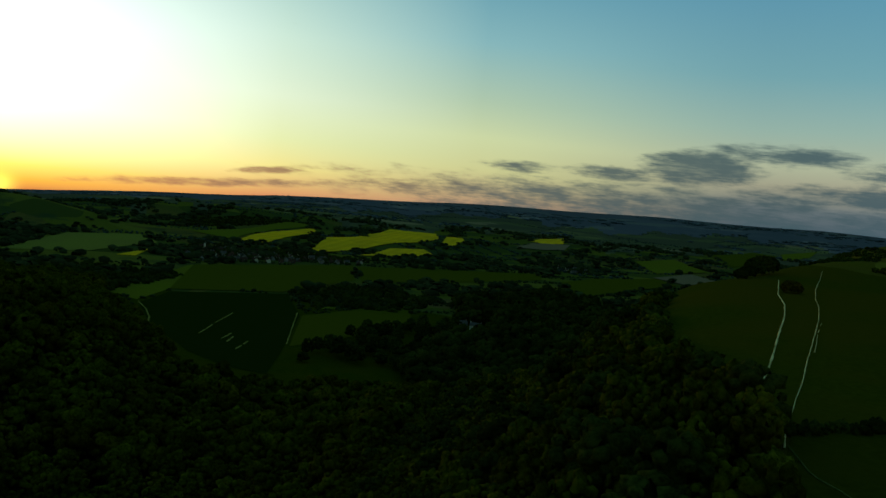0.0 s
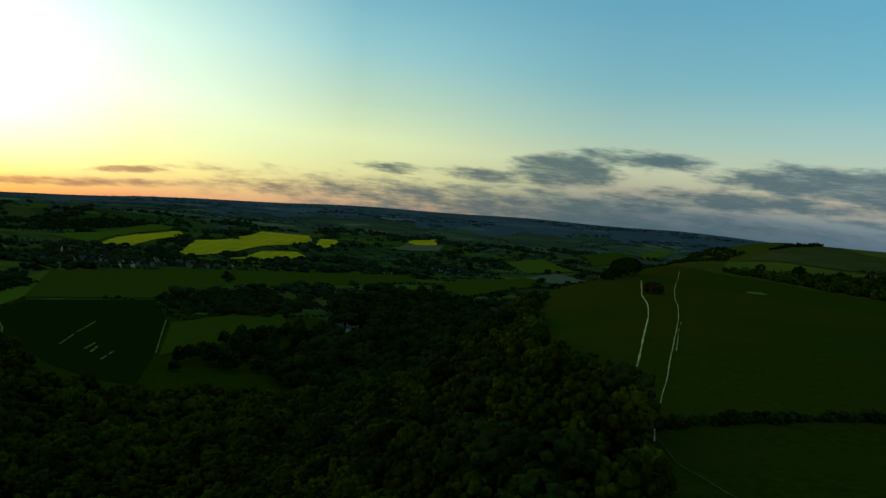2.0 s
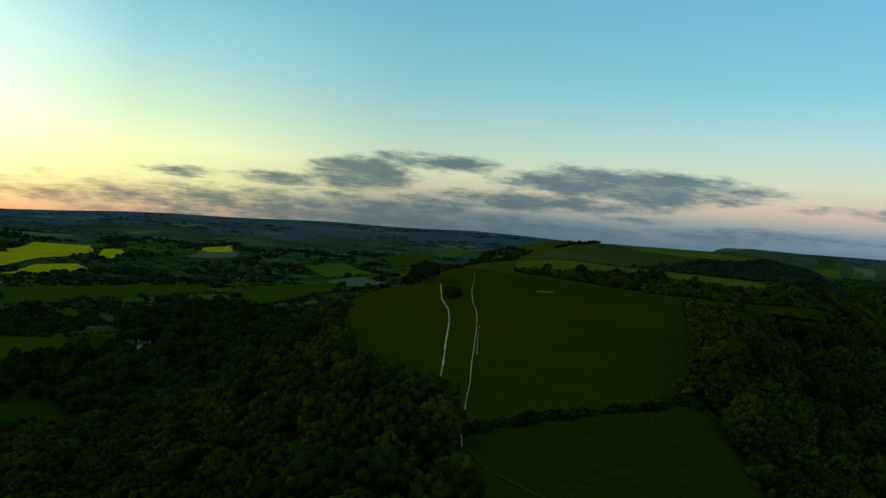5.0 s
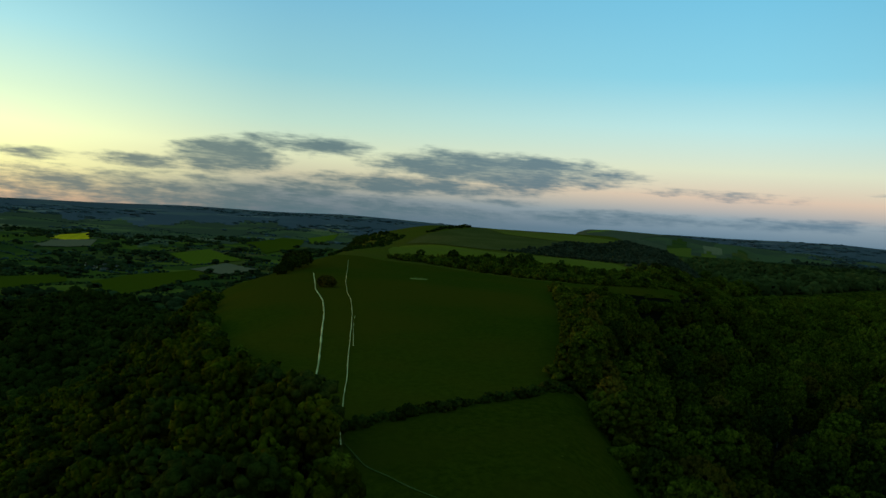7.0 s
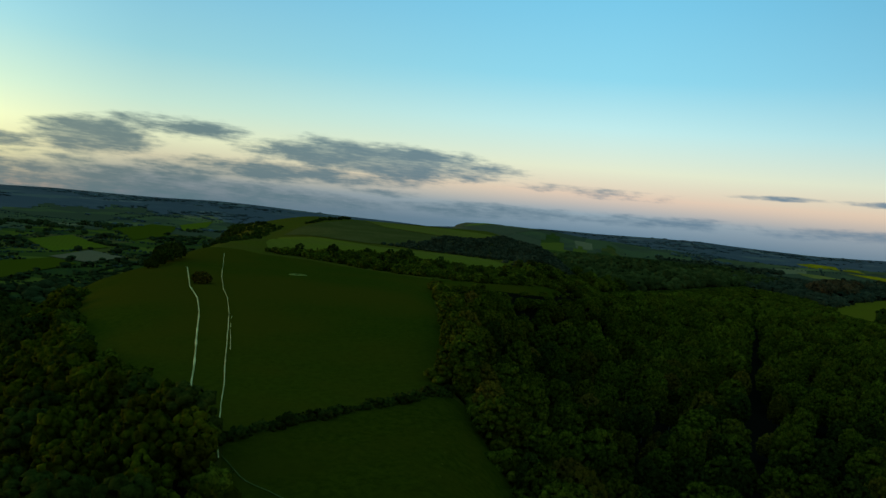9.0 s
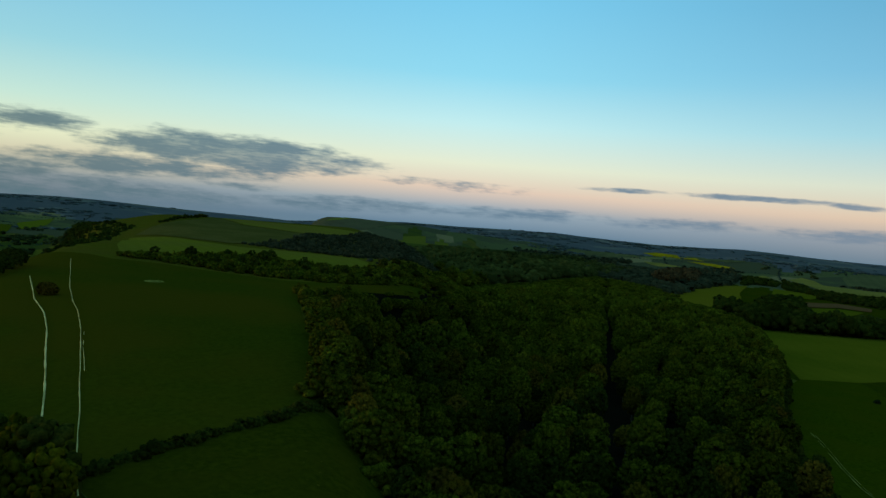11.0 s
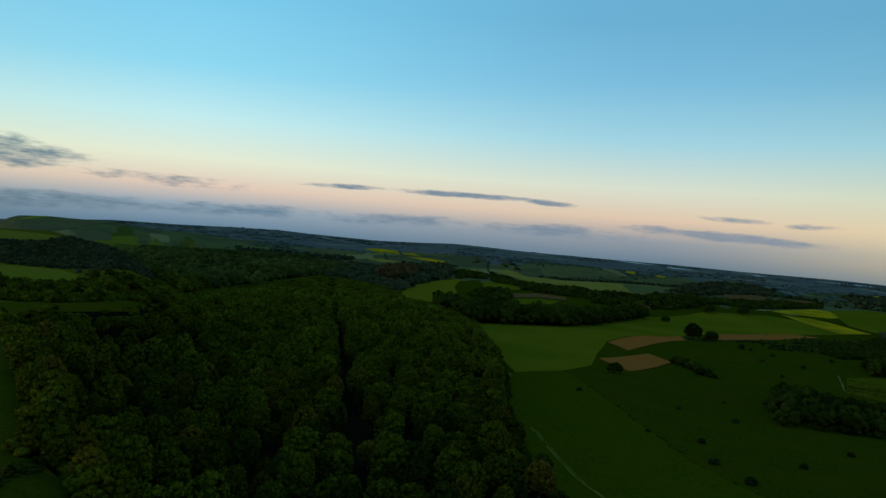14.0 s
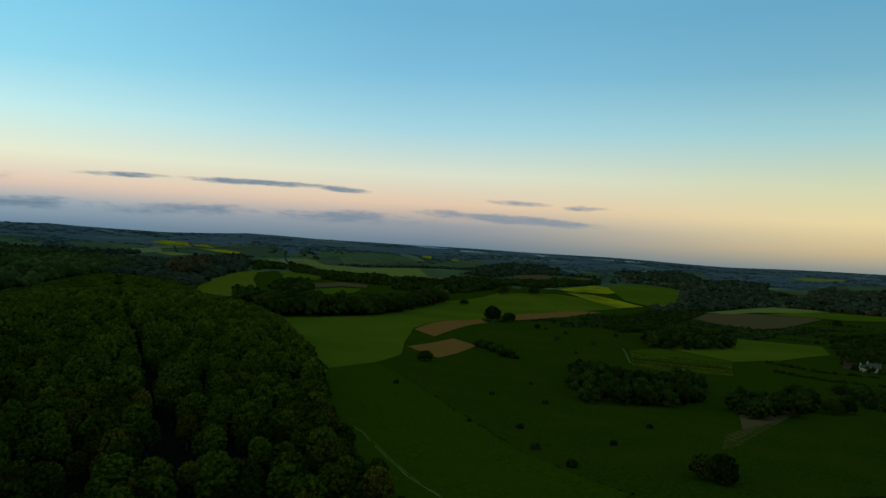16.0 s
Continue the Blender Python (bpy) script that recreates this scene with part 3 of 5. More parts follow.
field("hill_patch", MAT_PALE_MEADOW, [(1761, 1921), (1847, 1950), (2021, 2018), (2079, 2008), (1954, 1946), (1812, 1905)],
      "pale field on the flank of the far hill", True, 2.2)
field("bowl_field", MAT_BOWL, [(1152, 480), (1446, 564), (1789, 628), (1897, 612), (1547, 513), (1291, 421), (1131, 406), (1087, 419)],
      "bright grass field in a fold of the wood")
field("valley_grass", MAT_VALLEY, [(968, 298), (1046, 233), (1356, 162), (1634, 30), (1710, -101), (1685, -240), (1622, -262), (1460, -136), (1226, 7), (1089, 46), (829, 108), (740, 106), (640, 96), (540, 102), (470, 118), (560, 150), (687, 198)],
      "broad smooth green grass field")
field("lower_pasture", MAT_PASTURE, [(478, 117), (692, 100), (628, 65), (733, 37), (685, -39), (499, -31), (536, -117), (378, -95), (320, -76), (238, -39), (160, 8), (214, 46), (245, 62), (290, 81), (380, 104)],
      "open rough pasture with scattered bushes")
field("ploughed_strip", MAT_SOIL, [(821, 107), (1089, 46), (929, 33), (781, 82)],
      "strip of bare brown soil")
field("ploughed_strip", MAT_SOIL, [(1231, 3), (1457, -96), (1433, -157), (1253, -81), (1095, 2)],
      "strip of bare brown soil")
field("ploughed_square", MAT_SOIL, [(710, 100), (776, 63), (742, 39), (638, 66)],
      "square plot of bare brown soil")
field("soil_patch", MAT_DULL, [(464, -121), (511, -174), (396, -116), (330, -84), (314, -72), (354, -84), (380, -99)],
      "corner of bare brown soil")
field("park_grass", MAT_VALLEY, [(897, -172), (980, -269), (948, -352), (841, -320), (761, -243), (734, -194), (792, -145)],
      "smooth green parkland")
field("vine_plot", MAT_CROP, [(762, -106), (791, -142), (731, -192), (651, -170), (653, -127), (681, -95)],
      "plot of low green crop rows")
field("corner_pasture", MAT_PASTURE, [(490, -172), (552, -243), (258, -108), (225, -30), (243, -34), (322, -70), (362, -86)],
      "level green pasture")
field("valley_soil", MAT_DULL, [(1359, -299), (1506, -358), (1546, -441), (1491, -544), (1456, -546), (1227, -401), (1177, -349), (1227, -315)],
      "dull brown ploughed field")
field("strip_meadow", MAT_OLIVE, [(1537, -365), (1688, -482), (1770, -565), (1708, -625), (1658, -639), (1605, -544), (1588, -474), (1514, -401)],
      "pale olive strip beyond the ploughland")
field("strip_meadow", MAT_VALLEY, [(1547, -472), (1632, -575), (1632, -640), (1585, -713), (1461, -656), (1452, -588), (1500, -538)],
      "green strip beside the ploughland")
field("flower_field", MAT_RAPE_THIN, [(1972, -112), (2254, -231), (2217, -265), (1994, -258), (1926, -229), (1933, -183), (1920, -129)],
      "patchy yellow rape field in flower")
field("flower_field", MAT_RAPE_THIN, [(1763, -117), (1790, -181), (1699, -231), (1611, -263), (1554, -205), (1672, -157)],
      "narrow strip of yellow rape in flower")
field("flower_meadow", MAT_VALLEY, [(2276, -273), (2465, -389), (2364, -470), (2150, -456), (1650, -331), (1631, -277), (1731, -241), (1951, -253)],
      "green grass field beyond the rape")
field("long_meadow", MAT_OLIVE, [(2375, 655), (2474, 646), (2433, 600), (2309, 544), (2285, 430), (2438, 283), (2484, 199), (2487, 132), (2188, 145), (1725, 154), (1723, 228), (1962, 328), (2025, 412), (2086, 500), (2265, 584)],
      "long olive green hay field")
field("east_meadow", MAT_GREY_GRASS, [(2413, 277), (2455, 197), (2481, 132), (2212, 144), (1738, 149)],
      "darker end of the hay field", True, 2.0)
field("round_meadow", MAT_GREY_GRASS, [(2578, 560), (2683, 553), (2789, 504), (2854, 433), (2766, 370), (2680, 301), (2600, 320), (2553, 388), (2404, 453), (2402, 505)],
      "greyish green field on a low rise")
field("shade_field", MAT_GREY_GRASS, [(2588, 272), (2775, 202), (3019, 112), (2829, 65), (2563, 150), (2553, 223)],
      "greyish green field between woods")
field("hedge_field", MAT_VALLEY, [(1906, 556), (1868, 483), (1682, 399), (1630, 405), (1644, 481)],
      "green field between two tree belts")
field("stubble_strip", MAT_DULL, [(1553, 404), (1613, 354), (1598, 293), (1555, 285), (1545, 339), (1455, 368)],
      "narrow strip of brown soil")
field("green_strip", MAT_VALLEY, [(1427, 361), (1522, 334), (1527, 291), (1422, 287), (1340, 305), (1328, 332)],
      "narrow field of green crop below the stubble")
field("pale_strip", MAT_DULL, [(1580, 192), (1617, 133), (1592, 120), (1543, 160)],
      "sliver of brown soil beside the wood")
field("yellow_strip", MAT_RAPE_THIN, [(3282, 1526), (3406, 1519), (3389, 1409), (2625, 1016), (2584, 981), (2630, 1097), (3229, 1452)],
      "far strip of yellow rape")
field("yellow_strip", MAT_RAPE_THIN, [(2558, 1028), (2556, 942), (2514, 851), (2489, 889), (2516, 955)],
      "shorter far strip of yellow rape")
field("far_meadow", MAT_OLIVE, [(2475, 1144), (2472, 1077), (2438, 989), (2408, 1058), (2439, 1109)],
      "far pale strip of grass")
field("far_meadow", MAT_GREY_GRASS, [(2481, 1450), (2928, 1597), (3083, 1563), (2556, 1197), (2475, 1276), (2474, 1370)],
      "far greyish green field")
field("far_meadow", MAT_GREY_GRASS, [(3384, 1369), (3376, 1278), (2675, 876), (2606, 912), (2612, 992)],
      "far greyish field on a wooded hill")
field("far_meadow", MAT_OLIVE, [(2344, 759), (2425, 741), (2390, 703), (2287, 716)],
      "far small green field")
field("far_lane", MAT_PALE, [(3469, 523), (2842, 339), (2712, 291), (2678, 302), (2797, 384)],
      "far pale bare strip along a hedge")
field("far_yellow", MAT_RAPE_THIN, [(3316, 370), (2971, 290), (2817, 282), (2827, 311)],
      "far small patch of yellow rape")
field("far_yellow", MAT_RAPE_THIN, [(2893, 217), (2921, 181), (2852, 183), (2820, 205)],
      "far small patch of yellow rape")
field("far_meadow", MAT_GREY_GRASS, [(2935, 71), (3215, -63), (2967, -172), (2937, -78), (2883, 25)],
      "far greyish field above a wood")
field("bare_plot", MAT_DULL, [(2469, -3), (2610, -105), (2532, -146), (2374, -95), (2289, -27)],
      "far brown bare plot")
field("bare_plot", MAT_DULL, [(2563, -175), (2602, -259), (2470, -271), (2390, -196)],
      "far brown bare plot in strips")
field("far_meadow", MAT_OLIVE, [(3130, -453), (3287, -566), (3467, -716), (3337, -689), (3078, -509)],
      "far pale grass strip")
field("far_meadow", MAT_GREY_GRASS, [(3372, -719), (3460, -797), (3007, -747), (2901, -687)],
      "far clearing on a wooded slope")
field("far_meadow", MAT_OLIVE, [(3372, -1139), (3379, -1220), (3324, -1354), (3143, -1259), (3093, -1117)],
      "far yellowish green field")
field("far_meadow", MAT_GREY_GRASS, [(2896, -1170), (2995, -1353), (2725, -1231), (2655, -1098)],
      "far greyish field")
field("far_meadow", MAT_GREY_GRASS, [(2536, -796), (2608, -923), (2443, -929), (2306, -816), (2345, -767)],
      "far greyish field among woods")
field("far_meadow", MAT_OLIVE, [(2345, -954), (2425, -1094), (2311, -1043), (2283, -958)],
      "far pale strip between woods")
for reach in ([(4374, 564), (4319, 433), (4171, 299), (4152, 416)], [(4027, 289), (4020, 189), (3935, 101), (3912, 212)], [(4089, -111), (4003, -207), (3932, -162)], [(3912, -433), (4007, -637), (4057, -756), (3883, -563)]):
    field("harbour_water", MAT_HARBOUR, reach, "pale strip of harbour water near the skyline")
field("rape_field", MAT_RAPE, [(-405, 1570), (-410, 1896), (-343, 2078), (-323, 2017), (-324, 1761), (-349, 1568)],
      "rape field in full yellow flower")
field("rape_field", MAT_RAPE, [(-253, 1545), (-254, 1765), (-195, 1897), (-83, 1802), (-154, 1633), (-229, 1488)],
      "rape field in full yellow flower")
field("rape_field", MAT_RAPE, [(-195, 1992), (-154, 2248), (-23, 2240), (-13, 1896), (-80, 1791), (-173, 1873)],
      "rape field in full yellow flower")
field("rape_field", MAT_RAPE, [(-156, 1497), (-110, 1656), (-40, 1698), (-17, 1635), (-90, 1538)],
      "rape field in full yellow flower")
field("rape_field", MAT_RAPE, [(-4, 1838), (29, 2234), (49, 1908), (20, 1821)],
      "rape field in full yellow flower")
field("rape_field", MAT_RAPE, [(-445, 1089), (-444, 1212), (-422, 1100)],
      "rape field in full yellow flower")
field("rape_field", MAT_RAPE, [(241, 2229), (287, 2376), (384, 2569), (333, 2225), (276, 2176)],
      "rape field in full yellow flower")
field("pale_field", MAT_PALE, [(174, 1914), (239, 2182), (350, 2213), (303, 2008), (246, 1939)],
      "pale bare field beside the rape")
field("pale_field", MAT_PALE, [(420, 1583), (529, 1700), (560, 1591), (463, 1486)],
      "pale bare field below the ridge")
field("village_field", MAT_CROP, [(-329, 1065), (-140, 1268), (-114, 1068), (-173, 882), (-279, 824), (-312, 979)],
      "wide field of young green crop")
field("village_meadow", MAT_MEADOW, [(-318, 764), (-333, 1043), (-330, 1064), (-278, 819), (-277, 730)],
      "strip of brighter grass")
field("combe_field", MAT_CROP_DARK, [(-268, 714), (-272, 804), (-165, 873), (-126, 734), (-111, 593), (-102, 491), (-128, 493), (-159, 512), (-208, 582)],
      "dark green crop field in the combe")
field("combe_pasture", MAT_CROP, [(-124, 735), (-77, 814), (-34, 876), (-21, 750), (-76, 638), (-107, 589)],
      "green pasture beside a hedge")
field("bright_patch", MAT_MEADOW, [(-117, 782), (-104, 838), (-85, 871), (-85, 817)],
      "small bright grass paddock")
field("plain_field", MAT_CROP, [(-132, 1256), (19, 1363), (184, 1458), (169, 1335), (18, 1163), (-103, 1056)],
      "flat green crop field on the plain")
field("plain_field", MAT_CROP, [(202, 1328), (285, 1456), (420, 1563), (435, 1462), (316, 1306), (200, 1128)],
      "flat green crop field on the plain")
field("plain_field", MAT_MEADOW, [(453, 1880), (575, 1991), (584, 1753), (448, 1668)],
      "flat green meadow on the plain")
field("plain_field", MAT_CROP, [(791, 2382), (1004, 2605), (1064, 2549), (824, 2051), (688, 1896)],
      "flat green crop field on the plain")
field("plain_field", MAT_MEADOW, [(1101, 2613), (1288, 2761), (1183, 2580), (1025, 2409)],
      "pale grass field below the ridge")
# lighter grass colours here paint in the haze below the low sun
field("west_field", MAT_PALE_MEADOW, [(-569, 1026), (-645, 1369), (-566, 1494), (-479, 1343), (-489, 1092)],
      "broad field of young crop, lightened to paint in haze")
field("west_field", MAT_MEADOW, [(-527, 1670), (-432, 2124), (-343, 2138), (-421, 1945), (-419, 1582)],
      "broad field of young crop, lightened to paint in haze")

field("grass_ley", MAT_LEY, [(470, 118), (540, 100), (488, 80), (394, 49), (331, 27), (284, 9), (258, -7), (236, -25), (170, 12), (214, 46), (245, 62), (290, 81), (380, 104)], "smoother grass ley beside the beech wood", True, 0.72)


def ribbon(name, line, width, mat, label, category, lift=0.4, gaps=0.0, seed=1):
    """A worn track: a ragged strip along a line, a little proud of the turf; gaps: the share where grass has closed over it."""
    rng = np.random.default_rng(seed)
    line = np.array(line, float)
    seg = np.hypot(*np.diff(line, axis=0).T)
    s = np.concatenate([[0], np.cumsum(seg)])
    t = np.arange(0, s[-1], 1.0)
    x, y = np.interp(t, s, line[:, 0]), np.interp(t, s, line[:, 1])
    for _ in range(6):
        x[1:-1], y[1:-1] = (x[:-2] + 2 * x[1:-1] + x[2:]) / 4, (y[:-2] + 2 * y[1:-1] + y[2:]) / 4
    dx, dy = np.gradient(x), np.gradient(y)
    k = np.hypot(dx, dy)
    nx, ny = -dy / k, dx / k
    rough = np.convolve(rng.normal(0, 1, len(t) + 8), np.ones(5) / 5, "valid")[:len(t)]
    wander = np.convolve(rng.normal(0, 1, len(t) + 20), np.ones(15) / 15, "valid")[:len(t)]
    x, y = x + nx * wander * 0.2, y + ny * wander * 0.2
    w = width * 0.5 * (1 + 0.45 * rough)
    keep = np.convolve(rng.random(len(t) + 6), np.ones(7) / 7, "valid")[:len(t)] > 0.5 - 0.22 * (1 - 2 * gaps) if gaps else np.ones(len(t), bool)
    verts, faces = [], []
    for side in (-1, -0.4, 0.4, 1):
        px, py = x + nx * w * side, y + ny * w * side
        pz = land(px, py) + (lift if abs(side) < 1 else lift - 0.12)
        verts.append(np.stack([px, py, pz], 1))
    n = len(t)
    verts = np.concatenate(verts)
    for b in range(3):
        for i in range(n - 1):
            if keep[i]:
                faces.append((b * n + i, (b + 1) * n + i, (b + 1) * n + i + 1, b * n + i + 1))
    ob = link_mesh(name, verts.tolist(), [f[::-1] for f in faces], mat)
    return tagged(ob, label, category, kind="structure")


ribbon("chalk_track", [(145, 343), (114.5, 270), (105, 242), (94.5, 217), (78.3, 182), (66.8, 157), (57.5, 138)], 0.40, MAT_CHALK, "bare white chalk track worn into the ridge pasture", "track", 0.75)
ribbon("rutted_track", [(196, 412), (174, 367), (141, 300), (123, 261), (114.5, 240), (101, 211), (86, 181), (63.5, 136), (51.5, 113), (47, 103)], 0.20, MAT_CHALK,
       "broken chalk track half grown over with grass", "track", 0.75, seed=4)
ribbon("rutted_track", [(101.8, 210.6), (94.1, 195.7), (86.7, 180.7), (79.6, 166.2)], 0.14, MAT_CHALK,
       "second wheel rut of the chalk track", "track", 0.75, gaps=0.35, seed=14)
ribbon("footpath", [(48, 104), (46, 93), (48, 85), (54, 72)], 0.15, MAT_FAINT, "faint footpath trodden in the pasture", "track", 0.75, seed=5)
ribbon("farm_lane", [(300, 70), (281, 61), (256, 50), (238, 41), (223, 31), (200, 14)], 0.3, MAT_SCAR, "broken white chalk rut along the edge of the wood", "track", 0.9, gaps=0.3, seed=6)
ribbon("farm_lane", [(298, 68), (280, 59.4), (255, 48.4), (237, 39.4), (222, 29.4), (199, 12)], 0.24, MAT_SCAR, "broken white chalk rut along the edge of the wood", "track", 0.9, gaps=0.35, seed=7)
ribbon("combe_path", [(-131, 749), (-119, 659), (-110, 594)], 0.9, MAT_SCAR, "pale path beside the combe field", "track", 1.0, seed=8)
ribbon("combe_lane", [(-270, 718), (-248, 678), (-229, 634), (-209, 577)], 1.2, MAT_SCAR, "curving pale farm lane at the foot of the scarp", "track", 1.0, seed=9)
ribbon("park_lane", [(690, -95), (730, -98), (770, -100)], 2.0, MAT_FAINT, "pale lane beside the crop rows", "track", 0.9, seed=10)
for k, line in enumerate(([(-176, 592), (-181, 652), (-182, 710)], [(-157, 585), (-157, 614)], [(-150, 575), (-152, 600)], [(-138, 553), (-138, 590)])):
    ribbon("chalk_scar", line, 1.3, MAT_SCAR, "thin chalky streak where the crop failed", "bare patch", 1.1, 0.12, 20 + k)

# ---- trees ----
def icosphere(level):
    bm = bmesh.new()
    bmesh.ops.create_icosphere(bm, subdivisions=level, radius=1)
    v = np.array([q.co for q in bm.verts])
    f = np.array([[q.index for q in p.verts] for p in bm.faces])
    bm.free()
    return v, f


BALL_1, BALL_2 = icosphere(1), icosphere(2)


def crown_shape(rng, radius, height, base, clumps, tufts, size, bumps=5, drop=1.45):
    """Triangles of one crown: a domed heart set all over with clumps of foliage, uneven in reach, with leaf tufts on the clumps."""
    v, f = BALL_1
    k = np.arange(clumps) + 0.5
    zz = 1 - drop * k / clumps
    ang = 2.39996 * k + rng.random() * 6
    ring = np.sqrt(np.maximum(0, 1 - zz * zz))
    dirs = np.stack([ring * np.cos(ang), ring * np.sin(ang), zz], 1) + rng.normal(0, 0.07, (clumps, 3))
    dirs /= np.linalg.norm(dirs, axis=1, keepdims=True)
    boughs = rng.normal(0, 1, (bumps, 3)) + (0, 0, 0.5)
    boughs /= np.linalg.norm(boughs, axis=1, keepdims=True)
    reach = 0.84 + 0.14 * np.max(smooth(0.45, 0.95, dirs @ boughs.T), 1) + rng.normal(0, 0.035, clumps)
    axes = np.array([radius * 0.86, radius * 0.86, height * 0.5])
    heart = np.array([0, 0, base + height * 0.46])
    verts, faces, count = [], [], 0
    for d, far in zip(dirs, reach):
        c = heart + d * axes * far
        w = radius * 1.32 * math.sqrt(drop / clumps) * rng.uniform(0.65, 1.25)
        rough = 1 + rng.normal(0, 0.16, len(v))
        verts.append(c + v * rough[:, None] * w * np.array([1, 1, 0.8]))
        faces.append(f[(v[f].mean(1) @ d) > -0.25] + count)
        count += len(v)
        if not tufts:
            continue
        t = rng.normal(0, 1, (tufts, 3))
        t = t / np.linalg.norm(t, axis=1, keepdims=True) + d * 0.8 + (0, 0, 0.3)
        t /= np.linalg.norm(t, axis=1, keepdims=True)
        q = c + t * w * rng.uniform(0.85, 1.2, (tufts, 1)) * (1, 1, 0.85)
        nrm = t + rng.normal(0, 0.4, (tufts, 3))
        nrm /= np.linalg.norm(nrm, axis=1, keepdims=True)
        a = np.cross(nrm, rng.normal(0, 1, (tufts, 3)))
        a /= np.linalg.norm(a, axis=1, keepdims=True)
        b = np.cross(nrm, a)
        s = size * rng.uniform(0.5, 1.3, (tufts, 1))
        verts.append(np.stack([q - a * s - b * s * 0.6, q + a * s * 0.7 - b * s, q + a * s + b * s * 0.7 - nrm * s * 0.4, q - a * s * 0.5 + b * s], 1).reshape(-1, 3))
        n = count + np.arange(tufts)[:, None] * 4
        faces.append(np.concatenate([n + (0, 1, 2), n + (0, 2, 3)]))
        count += tufts * 4
    if clumps < 5:
        return np.concatenate(verts), np.concatenate(faces)
    v, f = BALL_2 if clumps > 30 else BALL_1
    verts.append(v * axes * 0.62 + heart)
    faces.append(f + count)
    return np.concatenate(verts), np.concatenate(faces)


def tri_mesh(name, verts, faces, mat, tones=None):
    me = bpy.data.meshes.new(name)
    me.vertices.add(len(verts))
    me.vertices.foreach_set("co", np.ascontiguousarray(verts, np.float32).ravel())
    me.loops.add(faces.size)
    me.loops.foreach_set("vertex_index", np.ascontiguousarray(faces, np.int32).ravel())
    me.polygons.add(len(faces))
    me.polygons.foreach_set("loop_start", np.arange(len(faces), dtype=np.int32) * 3)
    me.polygons.foreach_set("use_smooth", np.ones(len(faces), bool))
    me.update(calc_edges=True)
    if tones is not None:
        me.attributes.new("tone", "FLOAT", "POINT").data.foreach_set("value", np.ascontiguousarray(tones, np.float32))
    me.materials.append(mat)
    return me


def trunk_mesh(rng, height, radius):
    """A tapered trunk with four limbs."""
    bm = bmesh.new()

    def limb(a, b, ra, rb, sides=7):
        a, b = Vector(a), Vector(b)
        turn = (b - a).to_track_quat("Z", "Y").to_matrix()
        loops = []
        for c, r in ((a, ra * 1.25), (a.lerp(b, 0.12), ra), (a.lerp(b, 0.6), (ra + rb) / 2), (b, rb)):
            loops.append([bm.verts.new(c + turn @ Vector((math.cos(k * 6.2832 / sides) * r, math.sin(k * 6.2832 / sides) * r, 0))) for k in range(sides)])
        for p, q in zip(loops, loops[1:]):
            for k in range(sides):
                bm.faces.new((p[k], p[(k + 1) % sides], q[(k + 1) % sides], q[k]))
    limb((0, 0, -0.6), (0.2, 0.1, height * 0.62), radius, radius * 0.4)
    for k in range(4):
        w = k * 1.57 + rng.random()
        limb((0.1, 0.05, height * (0.28 + 0.07 * k)), (math.cos(w) * height * 0.22, math.sin(w) * height * 0.22, height * (0.5 + 0.06 * k)), radius * 0.42, radius * 0.15, 5)
    me = bpy.data.meshes.new("trunk")
    bm.to_mesh(me)
    bm.free()
    me.materials.append(MAT_BARK)
    return me


def big_tree(rng, name, radius, height, mat, label, clumps=115, tufts=3, size=0.4):
    """One tree as a thing: trunk and leafy crown."""
    ob = new(name)
    trunk = new("trunk", trunk_mesh(rng, height, 0.028 * height))
    trunk.parent = ob
    v, f = crown_shape(rng, radius, height * 0.9, height * 0.1, clumps, tufts, size, 7)
    crown = new("crown", tri_mesh("crown", v, f, mat))
    crown.parent = ob
    return tagged(ob, label, "tree")


def scatter(outline, gap, seed, jitter=0.38):
    """Points on a loose grid inside an outline."""
    rng = np.random.default_rng(seed)
    o = np.array(outline, float)
    lo, hi = o.min(0), o.max(0)
    gx, gy = np.meshgrid(np.arange(lo[0], hi[0], gap), np.arange(lo[1], hi[1], gap * 0.87))
    gx = gx + (np.arange(gx.shape[0]) % 2)[:, None] * gap / 2
    p = np.stack([gx.ravel(), gy.ravel()], 1) + rng.normal(0, gap * jitter * 0.6, (gx.size, 2))
    return p[inside(o, p[:, 0], p[:, 1])]


def clear_of_fields(p):
    keep = np.ones(len(p), bool)
    for o in FIELDS_MADE:
        keep &= ~inside(o, p[:, 0], p[:, 1])
    return p[keep]


def woodland(name, label, points, kinds, scale, mat, seed, sink=0.5, category="woodland", flat=1.0, room=None):
    """Many trees that nobody could count, joined into one mesh."""
    rng = np.random.default_rng(seed)
    if not len(points):
        return None
    z = land(points[:, 0], points[:, 1]) - sink
    vs, fs, tones, count = [], [], [], 0
    for i, ((x, y), h) in enumerate(zip(points, z)):
        v, f = kinds[rng.integers(len(kinds))]
        a, s = rng.random() * 6.2832, scale * rng.uniform(0.7, 1.25)
        c, d = math.cos(a) * s, math.sin(a) * s
        vs.append(np.stack([v[:, 0] * c - v[:, 1] * d + x, v[:, 0] * d + v[:, 1] * c + y, v[:, 2] * min(s * flat * rng.uniform(0.8, 1.2), 9.0 if room is None else room[i] / v[:, 2].max()) + h], 1))
        fs.append(f + count)
        tones.append(np.full(len(v), rng.random()))
        count += len(v)
    ob = new(name, tri_mesh(name, np.concatenate(vs), np.concatenate(fs), mat, np.concatenate(tones)))
    return tagged(ob, label, category, kind="stuff")


SEEDED = np.random.default_rng(11)
